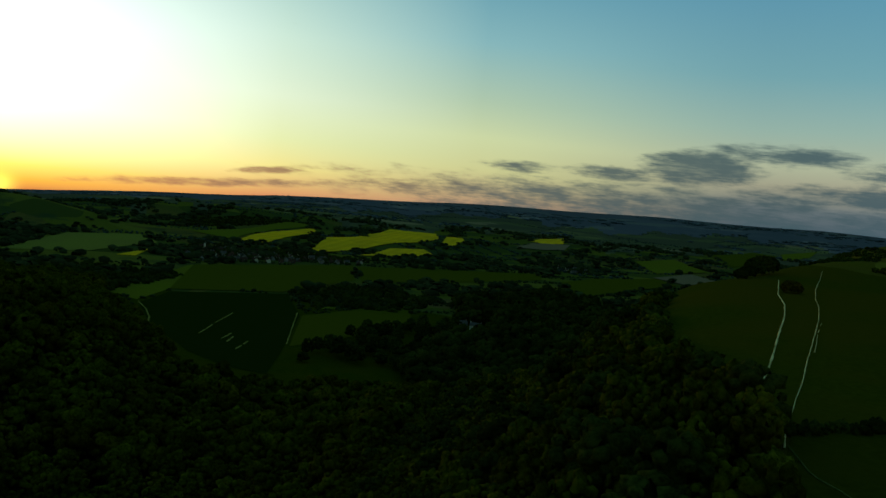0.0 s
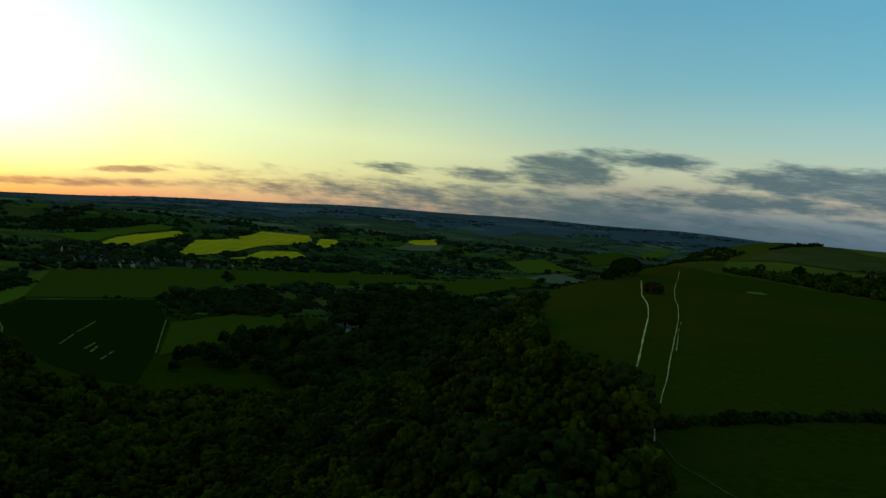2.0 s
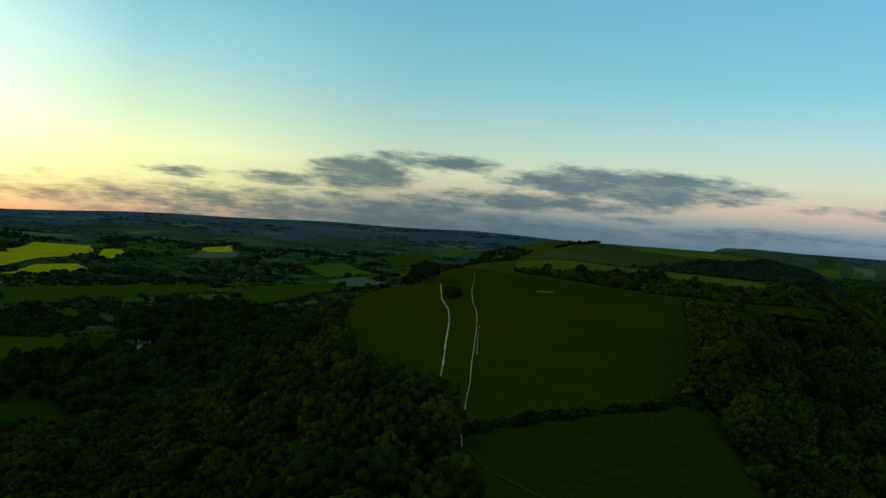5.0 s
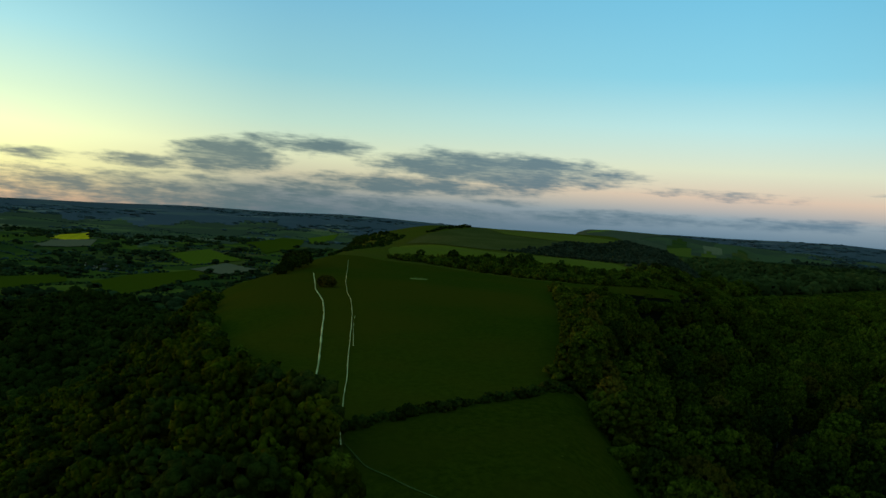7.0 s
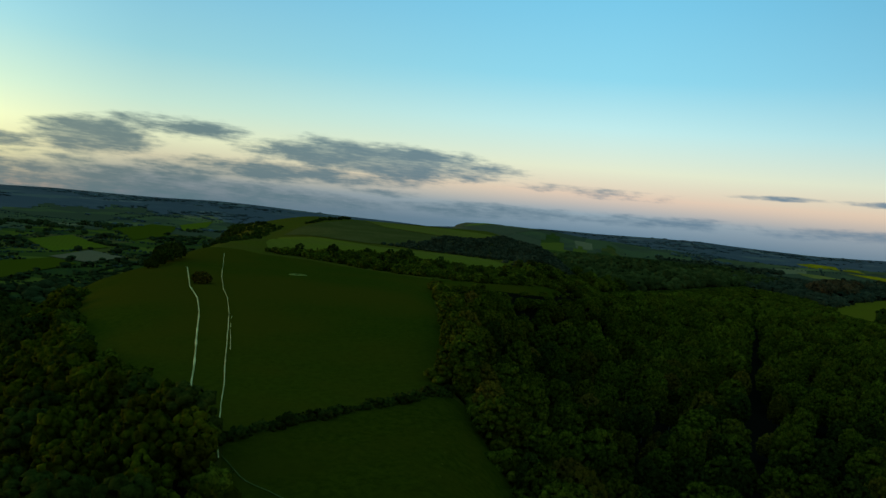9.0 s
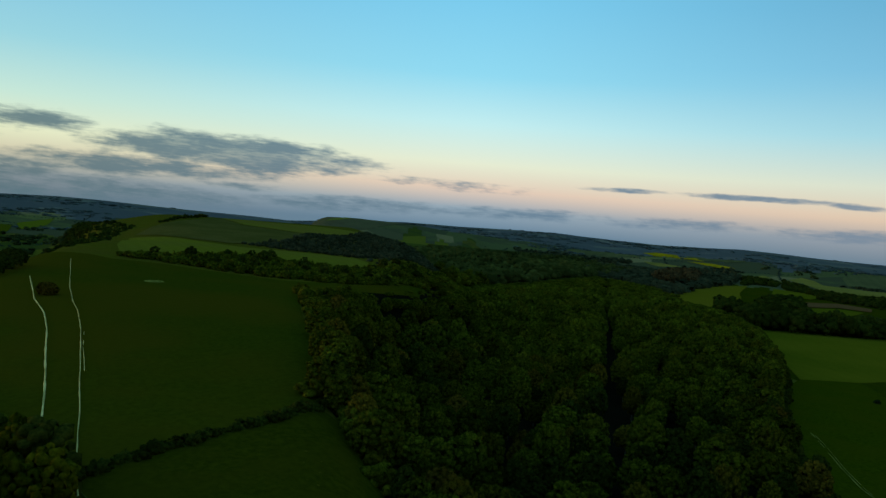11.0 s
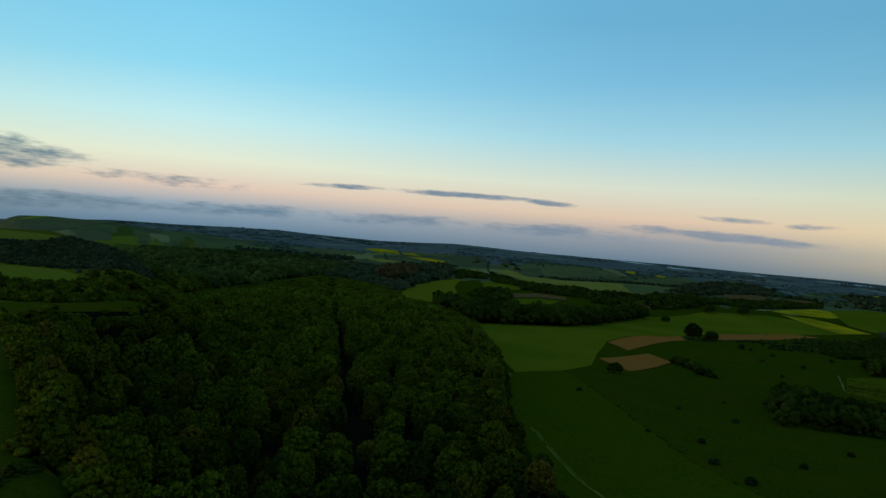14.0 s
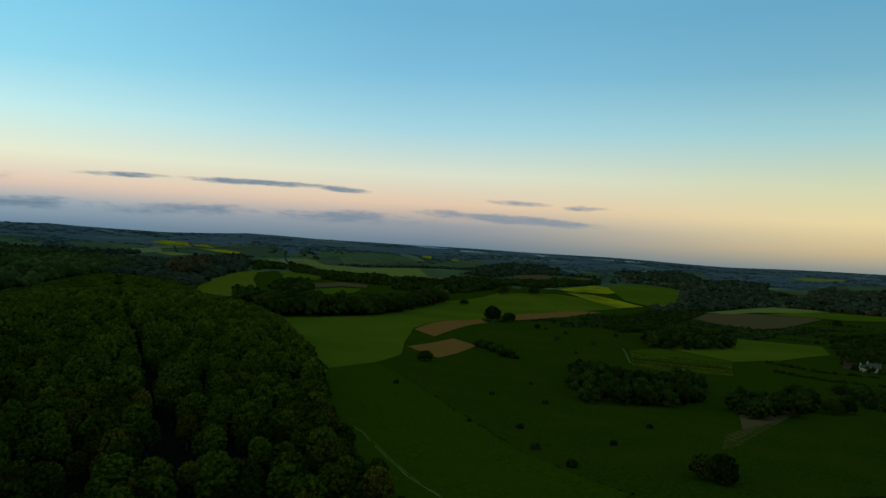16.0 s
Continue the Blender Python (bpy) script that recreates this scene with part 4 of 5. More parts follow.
# crowns for trees at middle distance, far off, and for bushes
MID = [crown_shape(SEEDED, 6.2, 13.0, 1.5, 26, 0, 0.6) for _ in range(8)]
NEAR = [crown_shape(SEEDED, 6.2, 13.0, 1.5, 52, 1, 0.5, 6) for _ in range(8)]
LOW = [crown_shape(SEEDED, 5.2, 7.5, -0.5, 2, 0, 1.6) for _ in range(6)]
FAR = [crown_shape(SEEDED, 6.3, 12.5, 1.5, 10, 0, 1.1) for _ in range(6)]
BUSH = [crown_shape(SEEDED, 2.2, 3.2, 0.0, 9, 1, 0.4) for _ in range(5)]
DOT = [crown_shape(SEEDED, 5.2, 7.5, -0.5, 7, 0, 1.4) for _ in range(6)]

RIDE = (math.sin(radians(62.6)), math.cos(radians(62.6)))


def off_ride(p, wide):
    """Leaves the straight ride through the beech wood open."""
    return p[np.abs((p[:, 0] + 6) * RIDE[1] - (p[:, 1] - 5) * RIDE[0] - 12) > wide]


def on_spur(p):
    """The steep spur below the ridge pasture, grown over with a thicket sized small to fit the camera's view."""
    az, r = np.degrees(np.arctan2(p[:, 0], p[:, 1])), np.hypot(p[:, 0], p[:, 1])
    return (az > -12 + r * 0.03) & (r < 420)


def canopy_room(p):
    """How tall trees stand in the beech wood: capped under the camera's sight lines, heading by heading, to fit its
    view.
    """
    az, r = np.degrees(np.arctan2(p[:, 0], p[:, 1])), np.hypot(p[:, 0], p[:, 1])
    slope = np.interp(az, [36, 40.9, 42.4, 44.8, 48, 50.4, 54, 58, 62, 67, 68.5, 71, 73, 74.3, 76, 78], [6.4, 6.2, 5.2, 5.0, 5.3, 5.1, 4.0, 3.4, 3.3, 3.4, 3.7, 4.0, 4.9, 6.2, 8.0, 10])
    room = 63 - r * np.tan(np.radians(slope)) - land(p[:, 0], p[:, 1])
    return np.where(r > 480, np.maximum(room, 6.0), room)


def split(p, near, far=1e9):
    r = np.hypot(p[:, 0], p[:, 1])
    return p[(r >= near) & (r < far)]


def along(line, gap, wide, seed):
    rng = np.random.default_rng(seed)
    line = np.array(line, float)
    s = np.concatenate([[0], np.cumsum(np.hypot(*np.diff(line, axis=0).T))])
    t = np.arange(0, s[-1], gap) + rng.normal(0, gap * 0.3, len(np.arange(0, s[-1], gap)))
    return np.stack([np.interp(t, s, line[:, 0]), np.interp(t, s, line[:, 1])], 1) + rng.normal(0, wide, (len(t), 2))


BEECH = [(70, 20), (78, 55), (90, 78), (98, 97), (108, 112), (110, 126), (125, 141), (149, 166), (180, 206), (222, 260), (248, 273), (272, 277), (297, 282), (331, 290), (356, 310), (429, 352), (507, 420), (760, 560), (1064, 640),
         (1315, 690), (1258, 527), (894, 278), (700, 203), (448, 121), (292, 79), (243, 59), (216, 45), (174, 20)]
SCARP = [(-330, 120), (-60, 20), (8, 40), (30, 62), (38, 84), (43, 98), (46, 112), (48, 128), (50, 152), (52, 180), (58, 210), (72, 265), (88, 308), (94, 350), (60, 420), (0, 470), (-56, 465), (-88, 443),
         (-112, 434), (-141, 429), (-213, 564), (-300, 710), (-340, 803), (-456, 825), (-500, 700), (-430, 500)]
COMBE_TREES = [(-69, 650), (-40, 700), (-10, 735), (20, 745), (45, 620), (-10, 545), (-77, 545), (-100, 530)]
FOOT = [(15, 940), (75, 960), (148, 1100), (200, 1050), (220, 700), (180, 470), (100, 400), (60, 420), (0, 470), (-28, 547), (31, 702), (20, 760), (24, 830)]

field("ridge_turf", MAT_TURF, [(7, 63), (39, 202), (92, 343), (130, 415), (175, 500), (285, 715), (420, 930), (699, 788), (702, 511), (483, 326), (347, 224), (202, 126), (98, 21)],
      "rough olive turf along the ridge top", False, 0.3)
# near-black sheets that paint shade into the gaps of both woods
field("beech_floor", MAT_SHADE_LITTER, BEECH, "floor of dead leaves under the beech wood, shade painted near black", False, 0.4)
field("scarp_floor", MAT_SHADE_LITTER, SCARP, "floor of dead leaves under the hanging wood, shade painted near black", False, 0.4)
beech = clear_of_fields(scatter(BEECH, 11.2, 1, 0.3))
beech = np.concatenate([off_ride(split(beech, 0, 220), 2.0), off_ride(split(beech, 220), 4.4)])
beech = np.concatenate([beech, along(BEECH[1:8], 10.5, 0.8, 4) + (3.0, -2.5), along(BEECH[-6:-2], 9.5, 1.0, 5) + (-1.5, 4.0)])
room = canopy_room(beech)
low, bare, beech = beech[(room > 1.8) & (room < 5)], beech[room <= 1.8], beech[room >= 5]
thicket = clear_of_fields(scatter(SCARP, 4.7, 22, 0.42))
thicket = thicket[on_spur(thicket)]
elders = thicket[::11]
scarp = clear_of_fields(scatter(SCARP, 8.8, 2, 0.45))
scarp = scarp[~on_spur(scarp) & (np.degrees(np.arctan2(scarp[:, 0], scarp[:, 1])) > -42)]
foot = clear_of_fields(scatter(FOOT, 11.0, 3))
foot = foot[(np.hypot(foot[:, 0] - 37, foot[:, 1] - 752) > 24) & ~((np.abs(foot[:, 0] - 36) < 9) & (foot[:, 1] > 680) & (foot[:, 1] < 752))]

near = split(beech, 0, 520)
near = near[np.hypot(near[:, 0], near[:, 1]) > 62]
order = np.argsort(np.hypot(near[:, 0], near[:, 1]))
single, rest = near[order[:300]], near[order[300:]]
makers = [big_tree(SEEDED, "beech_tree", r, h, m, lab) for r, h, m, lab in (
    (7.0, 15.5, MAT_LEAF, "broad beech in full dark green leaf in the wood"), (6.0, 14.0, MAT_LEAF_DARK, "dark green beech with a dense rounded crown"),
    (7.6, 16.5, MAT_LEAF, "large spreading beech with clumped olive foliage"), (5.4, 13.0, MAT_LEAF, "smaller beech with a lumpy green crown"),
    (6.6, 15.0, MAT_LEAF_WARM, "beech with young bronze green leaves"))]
rng = np.random.default_rng(5)
hz = land(single[:, 0], single[:, 1])
for i, ((x, y), h, room) in enumerate(zip(single, hz, canopy_room(single))):
    kind = makers[i % 5] if i < 5 else makers[rng.choice(5, p=[0.3, 0.2, 0.2, 0.15, 0.15])]
    s = rng.uniform(0.5, 0.82)
    m = Matrix.LocRotScale((x, y, h), Euler((0, 0, rng.random() * 6.28)), (s, s, min((0.2 + 0.7 * s) * rng.uniform(0.95, 1.4), room / 16)))
    if i < 5:
        kind.matrix_basis = m
        kind["group"] = "beeches of the ridge woods"
    else:
        twin = copy_thing(kind, m)
        twin.matrix_basis = m

woodland("wood_edge", "leafy skirt of shrubs along the edge of the beech wood", along(BEECH[1:10], 3.2, 0.9, 91) + (1.2, -1.0), BUSH, 1.25, MAT_LEAF, 92, 0.4, "scrub")
woodland("wood_edge", "leafy skirt of shrubs along the edge of the beech wood", along(BEECH[-7:-1], 3.4, 1.0, 93), BUSH, 1.25, MAT_LEAF_DARK, 94, 0.4, "scrub")
woodland("wood_edge", "leafy skirt of shrubs along the edge of the hanging wood", along(SCARP[3:15], 3.2, 1.0, 95), BUSH, 1.15, MAT_LEAF, 96, 0.4, "scrub")
woodland("hanger_thicket", "taller ash trees standing out of the thicket", split(elders, 60), MID, 0.6, MAT_LEAF_DARK, 23, 0.5)
# filler in place of beeches, kept low to fit the camera's view
woodland("wood_edge", "low scrub at the corner of the beech wood, sized to fit the view", np.concatenate([low, low + (5.5, 1), low + (2, 5.5)]), NEAR, 0.3, MAT_LEAF, 97, 0.3, "scrub", 0.8)
woodland("wood_edge", "low filler bushes at the corner of the beech wood, sized to fit the view", np.concatenate([bare + q for q in ((0, 0), (4, 0), (-4, 1), (1, 4), (0, -4), (5, 5))]), BUSH, 0.75, MAT_LEAF, 99, 0.3, "scrub", 0.7)
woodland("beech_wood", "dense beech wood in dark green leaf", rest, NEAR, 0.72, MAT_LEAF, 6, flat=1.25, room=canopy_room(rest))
woodland("hanger_thicket", "thicket of trees on the steep spur below the ridge, sized small to fit the view", split(thicket, 50, 150), MID, 0.38, MAT_LEAF_THICKET, 19, 0.3, flat=1.3)
woodland("hanger_thicket", "thicket of trees on the steep spur below the ridge, sized small to fit the view", split(thicket, 150), FAR, 0.38, MAT_LEAF_THICKET, 20, 0.3)
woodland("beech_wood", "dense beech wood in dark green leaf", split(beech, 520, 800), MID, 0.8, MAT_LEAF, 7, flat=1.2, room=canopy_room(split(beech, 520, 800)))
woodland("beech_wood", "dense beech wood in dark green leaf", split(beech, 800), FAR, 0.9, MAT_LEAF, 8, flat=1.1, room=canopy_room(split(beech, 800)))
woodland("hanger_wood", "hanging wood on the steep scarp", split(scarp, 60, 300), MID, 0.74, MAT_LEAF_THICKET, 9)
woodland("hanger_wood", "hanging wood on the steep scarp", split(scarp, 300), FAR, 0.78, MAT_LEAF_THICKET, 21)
COPPER = [(1687, 750), (2212, 920), (2209, 856), (1868, 716), (1487, 605), (1326, 578)]
woodland("copper_beeches", "reddish brown copper beeches at the edge of the wood", scatter(COPPER, 15, 97), FAR, 1.25, MAT_LEAF_COPPER, 98)
FACE = [(176, 478), (215, 480), (250, 500), (310, 585), (368, 690), (430, 760), (470, 930), (540, 1060), (470, 1080), (390, 980), (300, 841), (202, 623), (110, 470)]
woodland("scarp_scrub", "scrub on the steep face below the ridge", scatter(FACE, 8, 16), DOT, 0.42, MAT_LEAF_DARK, 17, 1.0)
woodland("combe_trees", "dark loose trees in the bottom of the combe", scatter(COMBE_TREES, 15, 99, 0.6), MID, 0.8, MAT_LEAF_DARK, 100)
woodland("foot_wood", "dark wood at the foot of the scarp", foot, FAR, 1.0, MAT_LEAF_DARK, 10)
FOREST = [(301, 294), (345, 350), (480, 470), (627, 590), (900, 800), (1500, 1300), (2180, 1800), (2400, 1400), (2241, 1067), (1400, 720), (1064, 660), (828, 590), (472, 425), (330, 335)]
forest = clear_of_fields(split(scatter(FOREST, 13.5, 12), 0, 1000))
shoulder = land(forest[:, 0], forest[:, 1]) > 9
woodland("far_forest", "wide dark forest on the dip slope", forest[~shoulder], FAR, 1.0, MAT_LEAF, 13)
woodland("shoulder_scrub", "low scrub on the shoulder of the ridge", forest[shoulder], DOT, 0.4, MAT_LEAF_VALE, 18, 0.5, "scrub")
beyond = clear_of_fields(split(scatter(FOREST, 19, 14), 1000))
space = 64 - np.hypot(beyond[:, 0], beyond[:, 1]) * math.tan(radians(1.2)) - land(beyond[:, 0], beyond[:, 1])
beyond, space = beyond[space > 3], space[space > 3]
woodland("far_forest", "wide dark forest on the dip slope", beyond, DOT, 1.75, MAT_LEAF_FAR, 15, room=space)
CLUMPS = (
    ("shelter_belt", [(1111, 399), (1084, 362), (1064, 300), (1092, 204), (1509, 136), (1394, 121), (944, 185), (874, 262), (988, 349)]),
    ("copse", [(603, -38), (639, -62), (601, -87), (611, -135), (493, -110), (430, -65), (419, -31), (462, -26)]),
    ("copse", [(877, -138), (1030, -213), (914, -247), (822, -218), (783, -154), (794, -124)]),
    ("copse", [(495, -122), (539, -162), (572, -201), (487, -171), (423, -124), (422, -104)]),
    ("copse", [(1190, -125), (1512, -256), (1685, -390), (1492, -349), (1138, -213), (923, -120)]),
    ("copse", [(620, -235), (606, -267), (521, -228), (556, -219)]),
    ("copse", [(1083, -414), (1194, -535), (707, -312), (730, -290)]),
    ("copse", [(-442, 798), (-470, 919), (-397, 965), (-300, 941), (-319, 777), (-308, 603)]),
    ("copse", [(-160, 878), (-111, 988), (-54, 975), (9, 938), (-42, 800), (-78, 818), (-120, 785)]),
    ("hill_copse", [(470, 985), (560, 1250), (600, 1320), (690, 1450), (760, 1400), (700, 1250), (620, 1120)]),
    ("hill_copse", [(-642, 1982), (-532, 2097), (-393, 2155), (-507, 1954), (-614, 1782)]),
)
for k, (name, outline) in enumerate(CLUMPS):
    woodland(name, "dark copse of broadleaf trees among the fields", scatter(outline, 10.5 if k else 12, 30 + k), FAR if k in (0, 1, 2, 3) else DOT, 0.7 if k else 1.25, MAT_LEAF_DARK, 50 + k, category="copse")


def hedge(name, label, line, gap=1.3, wide=0.5, scale=0.7, seed=1, kinds=BUSH):
    return woodland(name, label, along(line, gap, wide, seed), kinds, scale, MAT_LEAF_DARK, seed, 0.3, "hedge")


hedge("pasture_hedge", "ragged dark hedge between two pastures", [(50, 110), (61, 112), (73, 113), (83, 114), (93, 115), (106, 119)], 0.9, 0.45, 0.55, 61)
hedge("field_hedge", "low hedge line across the rough pasture", [(488, 80), (394, 49), (331, 27), (284, 9), (258, -7), (236, -25)], 1.5, 0.6, 0.28, 63)
hedge("plough_hedge", "dense hedge beside the ploughed plot", [(742, 34), (715, 20), (680, 4)], 2.0, 2.0, 1.5, 64)
hedge("park_hedge", "clipped dark hedge across the park", [(745, -225), (700, -260), (690, -300)], 2.5, 0.6, 0.7, 68)
hedge("park_hedge", "clipped dark hedge across the park", [(690, -215), (655, -245), (640, -285)], 2.5, 0.6, 0.7, 69)
SCRUB = [(224, 420), (240, 388), (252, 354), (262, 322), (276, 297), (298, 277), (360, 305), (440, 360), (420, 372), (376, 356), (360, 344), (342, 346), (326, 362), (314, 388), (294, 407), (256, 412)]
woodland("scrub_belt", "belt of hawthorn scrub between the ridge fields", clear_of_fields(scatter(SCRUB, 4.2, 65)), BUSH, 0.95, MAT_LEAF, 66, 0.3, "scrub")
woodland("scrub_belt", "taller thorn trees along the scrub belt", clear_of_fields(scatter(SCRUB, 19, 72)), FAR, 0.4, MAT_LEAF_DARK, 73, 0.3, "scrub")
CREST = [(462, 757), (490, 775), (518, 790), (545, 797)]
hedge("crest_trees", "dark line of windblown trees on the hill crest", CREST, 3.0, 2.0, 0.95, 67)
HILL_SCRUB = [(400, 540), (470, 577), (568, 649), (615, 646), (676, 676), (730, 650), (660, 540), (540, 450), (440, 400), (402, 410)]
woodland("hill_scrub", "patches of scrub on the hillside", clear_of_fields(scatter(HILL_SCRUB, 6.5, 70)), BUSH, 0.8, MAT_LEAF_VALE, 71, 0.3, "scrub")

# tree belts and woods of the valley, which part its fields
VALLEY_WOODS = (
    ("tree_belt", 0.85, [(2279, 638), (2027, 501), (1948, 383), (1712, 264), (1713, 141), (2246, 85), (2123, 51), (1666, 125), (1605, 213), (1620, 297), (1652, 411), (1967, 552)]),
    ("tree_belt", 0.95, [(1567, 242), (1639, 194), (1678, 126), (2123, 51), (2264, -90), (2551, -280), (2332, -255), (1971, -77), (1668, 42), (1579, 119), (1581, 164)]),
    ("tree_belt", 0.9, [(2340, 767), (2296, 701), (2151, 610), (1990, 580), (1995, 626), (1887, 620)]),
    ("tree_belt", 0.9, [(1565, 470), (1611, 418), (1434, 368), (1293, 362), (1342, 415)]),
    ("valley_wood", 1.1, [(2303, -489), (2084, -555), (2052, -698), (2037, -918), (1600, -720), (1702, -645), (1718, -514), (1582, -376), (1467, -258), (1578, -268), (1653, -338)]),
    ("valley_wood", 1, [(2660, 481), (2716, 393), (2676, 358), (2569, 390), (2571, 446)]),
    ("valley_wood", 1.3, [(2625, 117), (2911, 5), (3017, -90), (2850, -165), (2627, -142), (2480, -12), (2268, 70), (2339, 121)]),
    ("valley_wood", 1.2, [(2950, -386), (3379, -698), (2925, -683), (2683, -553), (2706, -391)]),
    ("valley_wood", 1.2, [(2754, -577), (2931, -803), (2729, -857), (2399, -737), (2221, -756), (2150, -587), (2403, -519)]),
    ("valley_wood", 1.2, [(2731, -1058), (2521, -1026), (2541, -1147), (2091, -943), (2168, -810), (2318, -835)]),
    ("tree_belt", 0.8, [(2346, 510), (2376, 430), (2503, 290), (2605, 134), (2733, 63), (2597, 79), (2438, 283), (2311, 435)]),
    ("valley_wood", 1.1, [(2333, 1563), (2389, 1415), (2436, 1274), (2451, 1180), (2404, 1148), (2349, 1301), (2237, 1499)]),
    ("tree_belt", 0.9, [(2427, 985), (2479, 849), (2419, 792), (2430, 886), (2369, 961)]),
)
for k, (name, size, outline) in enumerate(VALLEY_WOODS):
    woodland(name, "dark belt of trees between the valley fields" if name == "tree_belt" else "dark wood in the valley, haze painted into its leaves",
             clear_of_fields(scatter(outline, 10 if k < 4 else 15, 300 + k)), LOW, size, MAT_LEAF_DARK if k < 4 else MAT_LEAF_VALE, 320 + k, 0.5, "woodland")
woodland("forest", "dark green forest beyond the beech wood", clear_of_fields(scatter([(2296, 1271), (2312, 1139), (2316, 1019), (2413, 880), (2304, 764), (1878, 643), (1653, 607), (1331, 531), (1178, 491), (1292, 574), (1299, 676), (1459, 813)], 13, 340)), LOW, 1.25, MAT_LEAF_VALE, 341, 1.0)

# the hedged plain: hedgerows and copses too many to count
rng = np.random.default_rng(77)
rows_of, dots = [], []
for k in range(640):
    az, d = radians(rng.uniform(-42, 120)), math.exp(rng.uniform(math.log(750), math.log(4300)))
    x, y = d * math.sin(az), d * math.cos(az)
    w = 0.5 + 0.3 * math.sin(x / 700) + 1.571 * rng.integers(2) + rng.normal(0, 0.18)
    n = rng.uniform(100, 330) * (0.8 + d / 3000)
    bend = rng.normal(0, 0.06)
    t = np.arange(-n / 2, n / 2, 5 + d / 420)
    rows_of.append(np.stack([x + t * math.cos(w) - bend * t * t / n * math.sin(w), y + t * math.sin(w) + bend * t * t / n * math.cos(w)], 1) + rng.normal(0, 1.5, (len(t), 2)))
for k in range(470):
    az = radians(rng.uniform(-42, 120) if k < 210 else rng.uniform(56, 118) if k < 330 else rng.uniform(-42, 32))
    d = math.exp(rng.uniform(math.log(1000), math.log(4450 if k < 330 else 2800)))
    n = int(rng.uniform(6, 34) * (0.6 + d / 3500))
    w = rng.random() * 3.14
    q = rng.normal(0, 1, (n, 2)) * (rng.uniform(28, 85) * (0.5 + d / 2600), rng.uniform(9, 26) * (0.5 + d / 3000))
    dots.append(np.stack([d * math.sin(az) + q[:, 0] * math.cos(w) - q[:, 1] * math.sin(w), d * math.cos(az) + q[:, 0] * math.sin(w) + q[:, 1] * math.cos(w)], 1))


def on_plain(p):
    z, r, az = land(p[:, 0], p[:, 1]), np.hypot(p[:, 0], p[:, 1]), np.degrees(np.arctan2(p[:, 0], p[:, 1]))
    return clear_of_fields(p[((z < -40) & (az < 30) | (r > 1500) | (az > 78) & (r > 1000)) & (r < 4400)])


def off_hill(p):
    """Keeps the bare far hill and the fields of the valley clear."""
    az, r = np.degrees(np.arctan2(p[:, 0], p[:, 1])), np.hypot(p[:, 0], p[:, 1])
    return p[~((az > 36) & (az < 54) & (r < 3300)) & ~((az > 56) & (r < 2300))]


hedgerows, copses = on_plain(np.concatenate(rows_of)), off_hill(on_plain(np.concatenate(dots)))
woodland("hedgerows", "dark hedgerows between the fields of the plain", split(hedgerows, 0, 1500), LOW, 0.42, MAT_LEAF_HEDGE, 78, 0.3, "hedge")
# beyond 1500 m the leaf colours carry painted haze
woodland("hedgerows", "hedgerows between the fields of the far plain, haze painted greyish", off_hill(split(hedgerows, 1500, 3200)), LOW, 0.42, MAT_LEAF_HAZED, 81, 0.3, "hedge")
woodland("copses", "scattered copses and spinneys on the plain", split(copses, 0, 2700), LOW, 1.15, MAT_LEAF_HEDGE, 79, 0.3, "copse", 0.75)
woodland("copses", "copses on the far plain, haze painted grey blue", off_hill(split(copses, 2700)), LOW, 1.3, MAT_LEAF_HAZED_FAR, 82, 0.3, "copse", 0.4)
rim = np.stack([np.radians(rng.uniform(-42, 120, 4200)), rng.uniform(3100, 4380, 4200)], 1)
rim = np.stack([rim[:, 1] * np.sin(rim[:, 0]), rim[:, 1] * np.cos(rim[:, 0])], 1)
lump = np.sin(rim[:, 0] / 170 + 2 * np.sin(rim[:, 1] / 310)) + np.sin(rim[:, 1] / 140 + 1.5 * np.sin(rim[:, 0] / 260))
woodland("far_woods", "far woods along the skyline, haze painted grey blue", off_hill(clear_of_fields(rim[lump > 0.3])), LOW, 2.4, MAT_LEAF_HAZED_FAR, 80, 1.0, "woodland", 0.22)


# ---- single trees and bushes ----
def set_down(ob, x, y, scale=1.0, turn=0.0, sink=0.0):
    ob.matrix_basis = Matrix.LocRotScale((x, y, float(land(x, y)) - sink), Euler((0, 0, turn)), (scale, scale, scale))
    return ob


def lone(name, x, y, radius, height, label, mat=None):
    return set_down(big_tree(SEEDED, name, radius, height, mat or MAT_LEAF_DARK, label, 110, 4, 0.5), x, y)


lone("oak_tree", 964, 28, 11, 20, "broad dark oak standing beside the ploughland")
lone("oak_tree", 1010, 8, 9, 13, "lower spreading oak beside the ploughland")
lone("field_tree", 1398, 85, 8, 9, "round dark tree alone in the grass field")
lone("field_tree", 1634, 18, 12, 16, "dark tree on the field's crest")
lone("field_tree", 1674, -46, 12, 14, "dark tree on the field's crest")
lone("field_tree", 1314, -515, 8, 11, "small round tree at the field edge")
lone("field_tree", 499, -187, 7, 9, "dark tree beside the bare soil")
lone("field_tree", 508, -200, 6, 8, "dark tree beside the bare soil")
lone("field_tree", 261, -52, 5, 8, "dark tree in the rough pasture")
lone("field_tree", 268, -60, 5, 7, "dark tree in the rough pasture")
lone("field_tree", 256, -58, 4, 6, "dark tree in the rough pasture")
lone("field_tree", 602, 73, 6, 8, "dark tree below the ploughed plot")
for x, y, r, h in ((146, 372, 5, 8), (155, 387, 6, 10), (138, 360, 4, 6), (131, 350, 3.5, 4.5), (163, 398, 5, 9), (152, 390, 5, 9)):
    lone("crest_tree", x, y, r, h, "dark tree in the clump on the ridge crest")
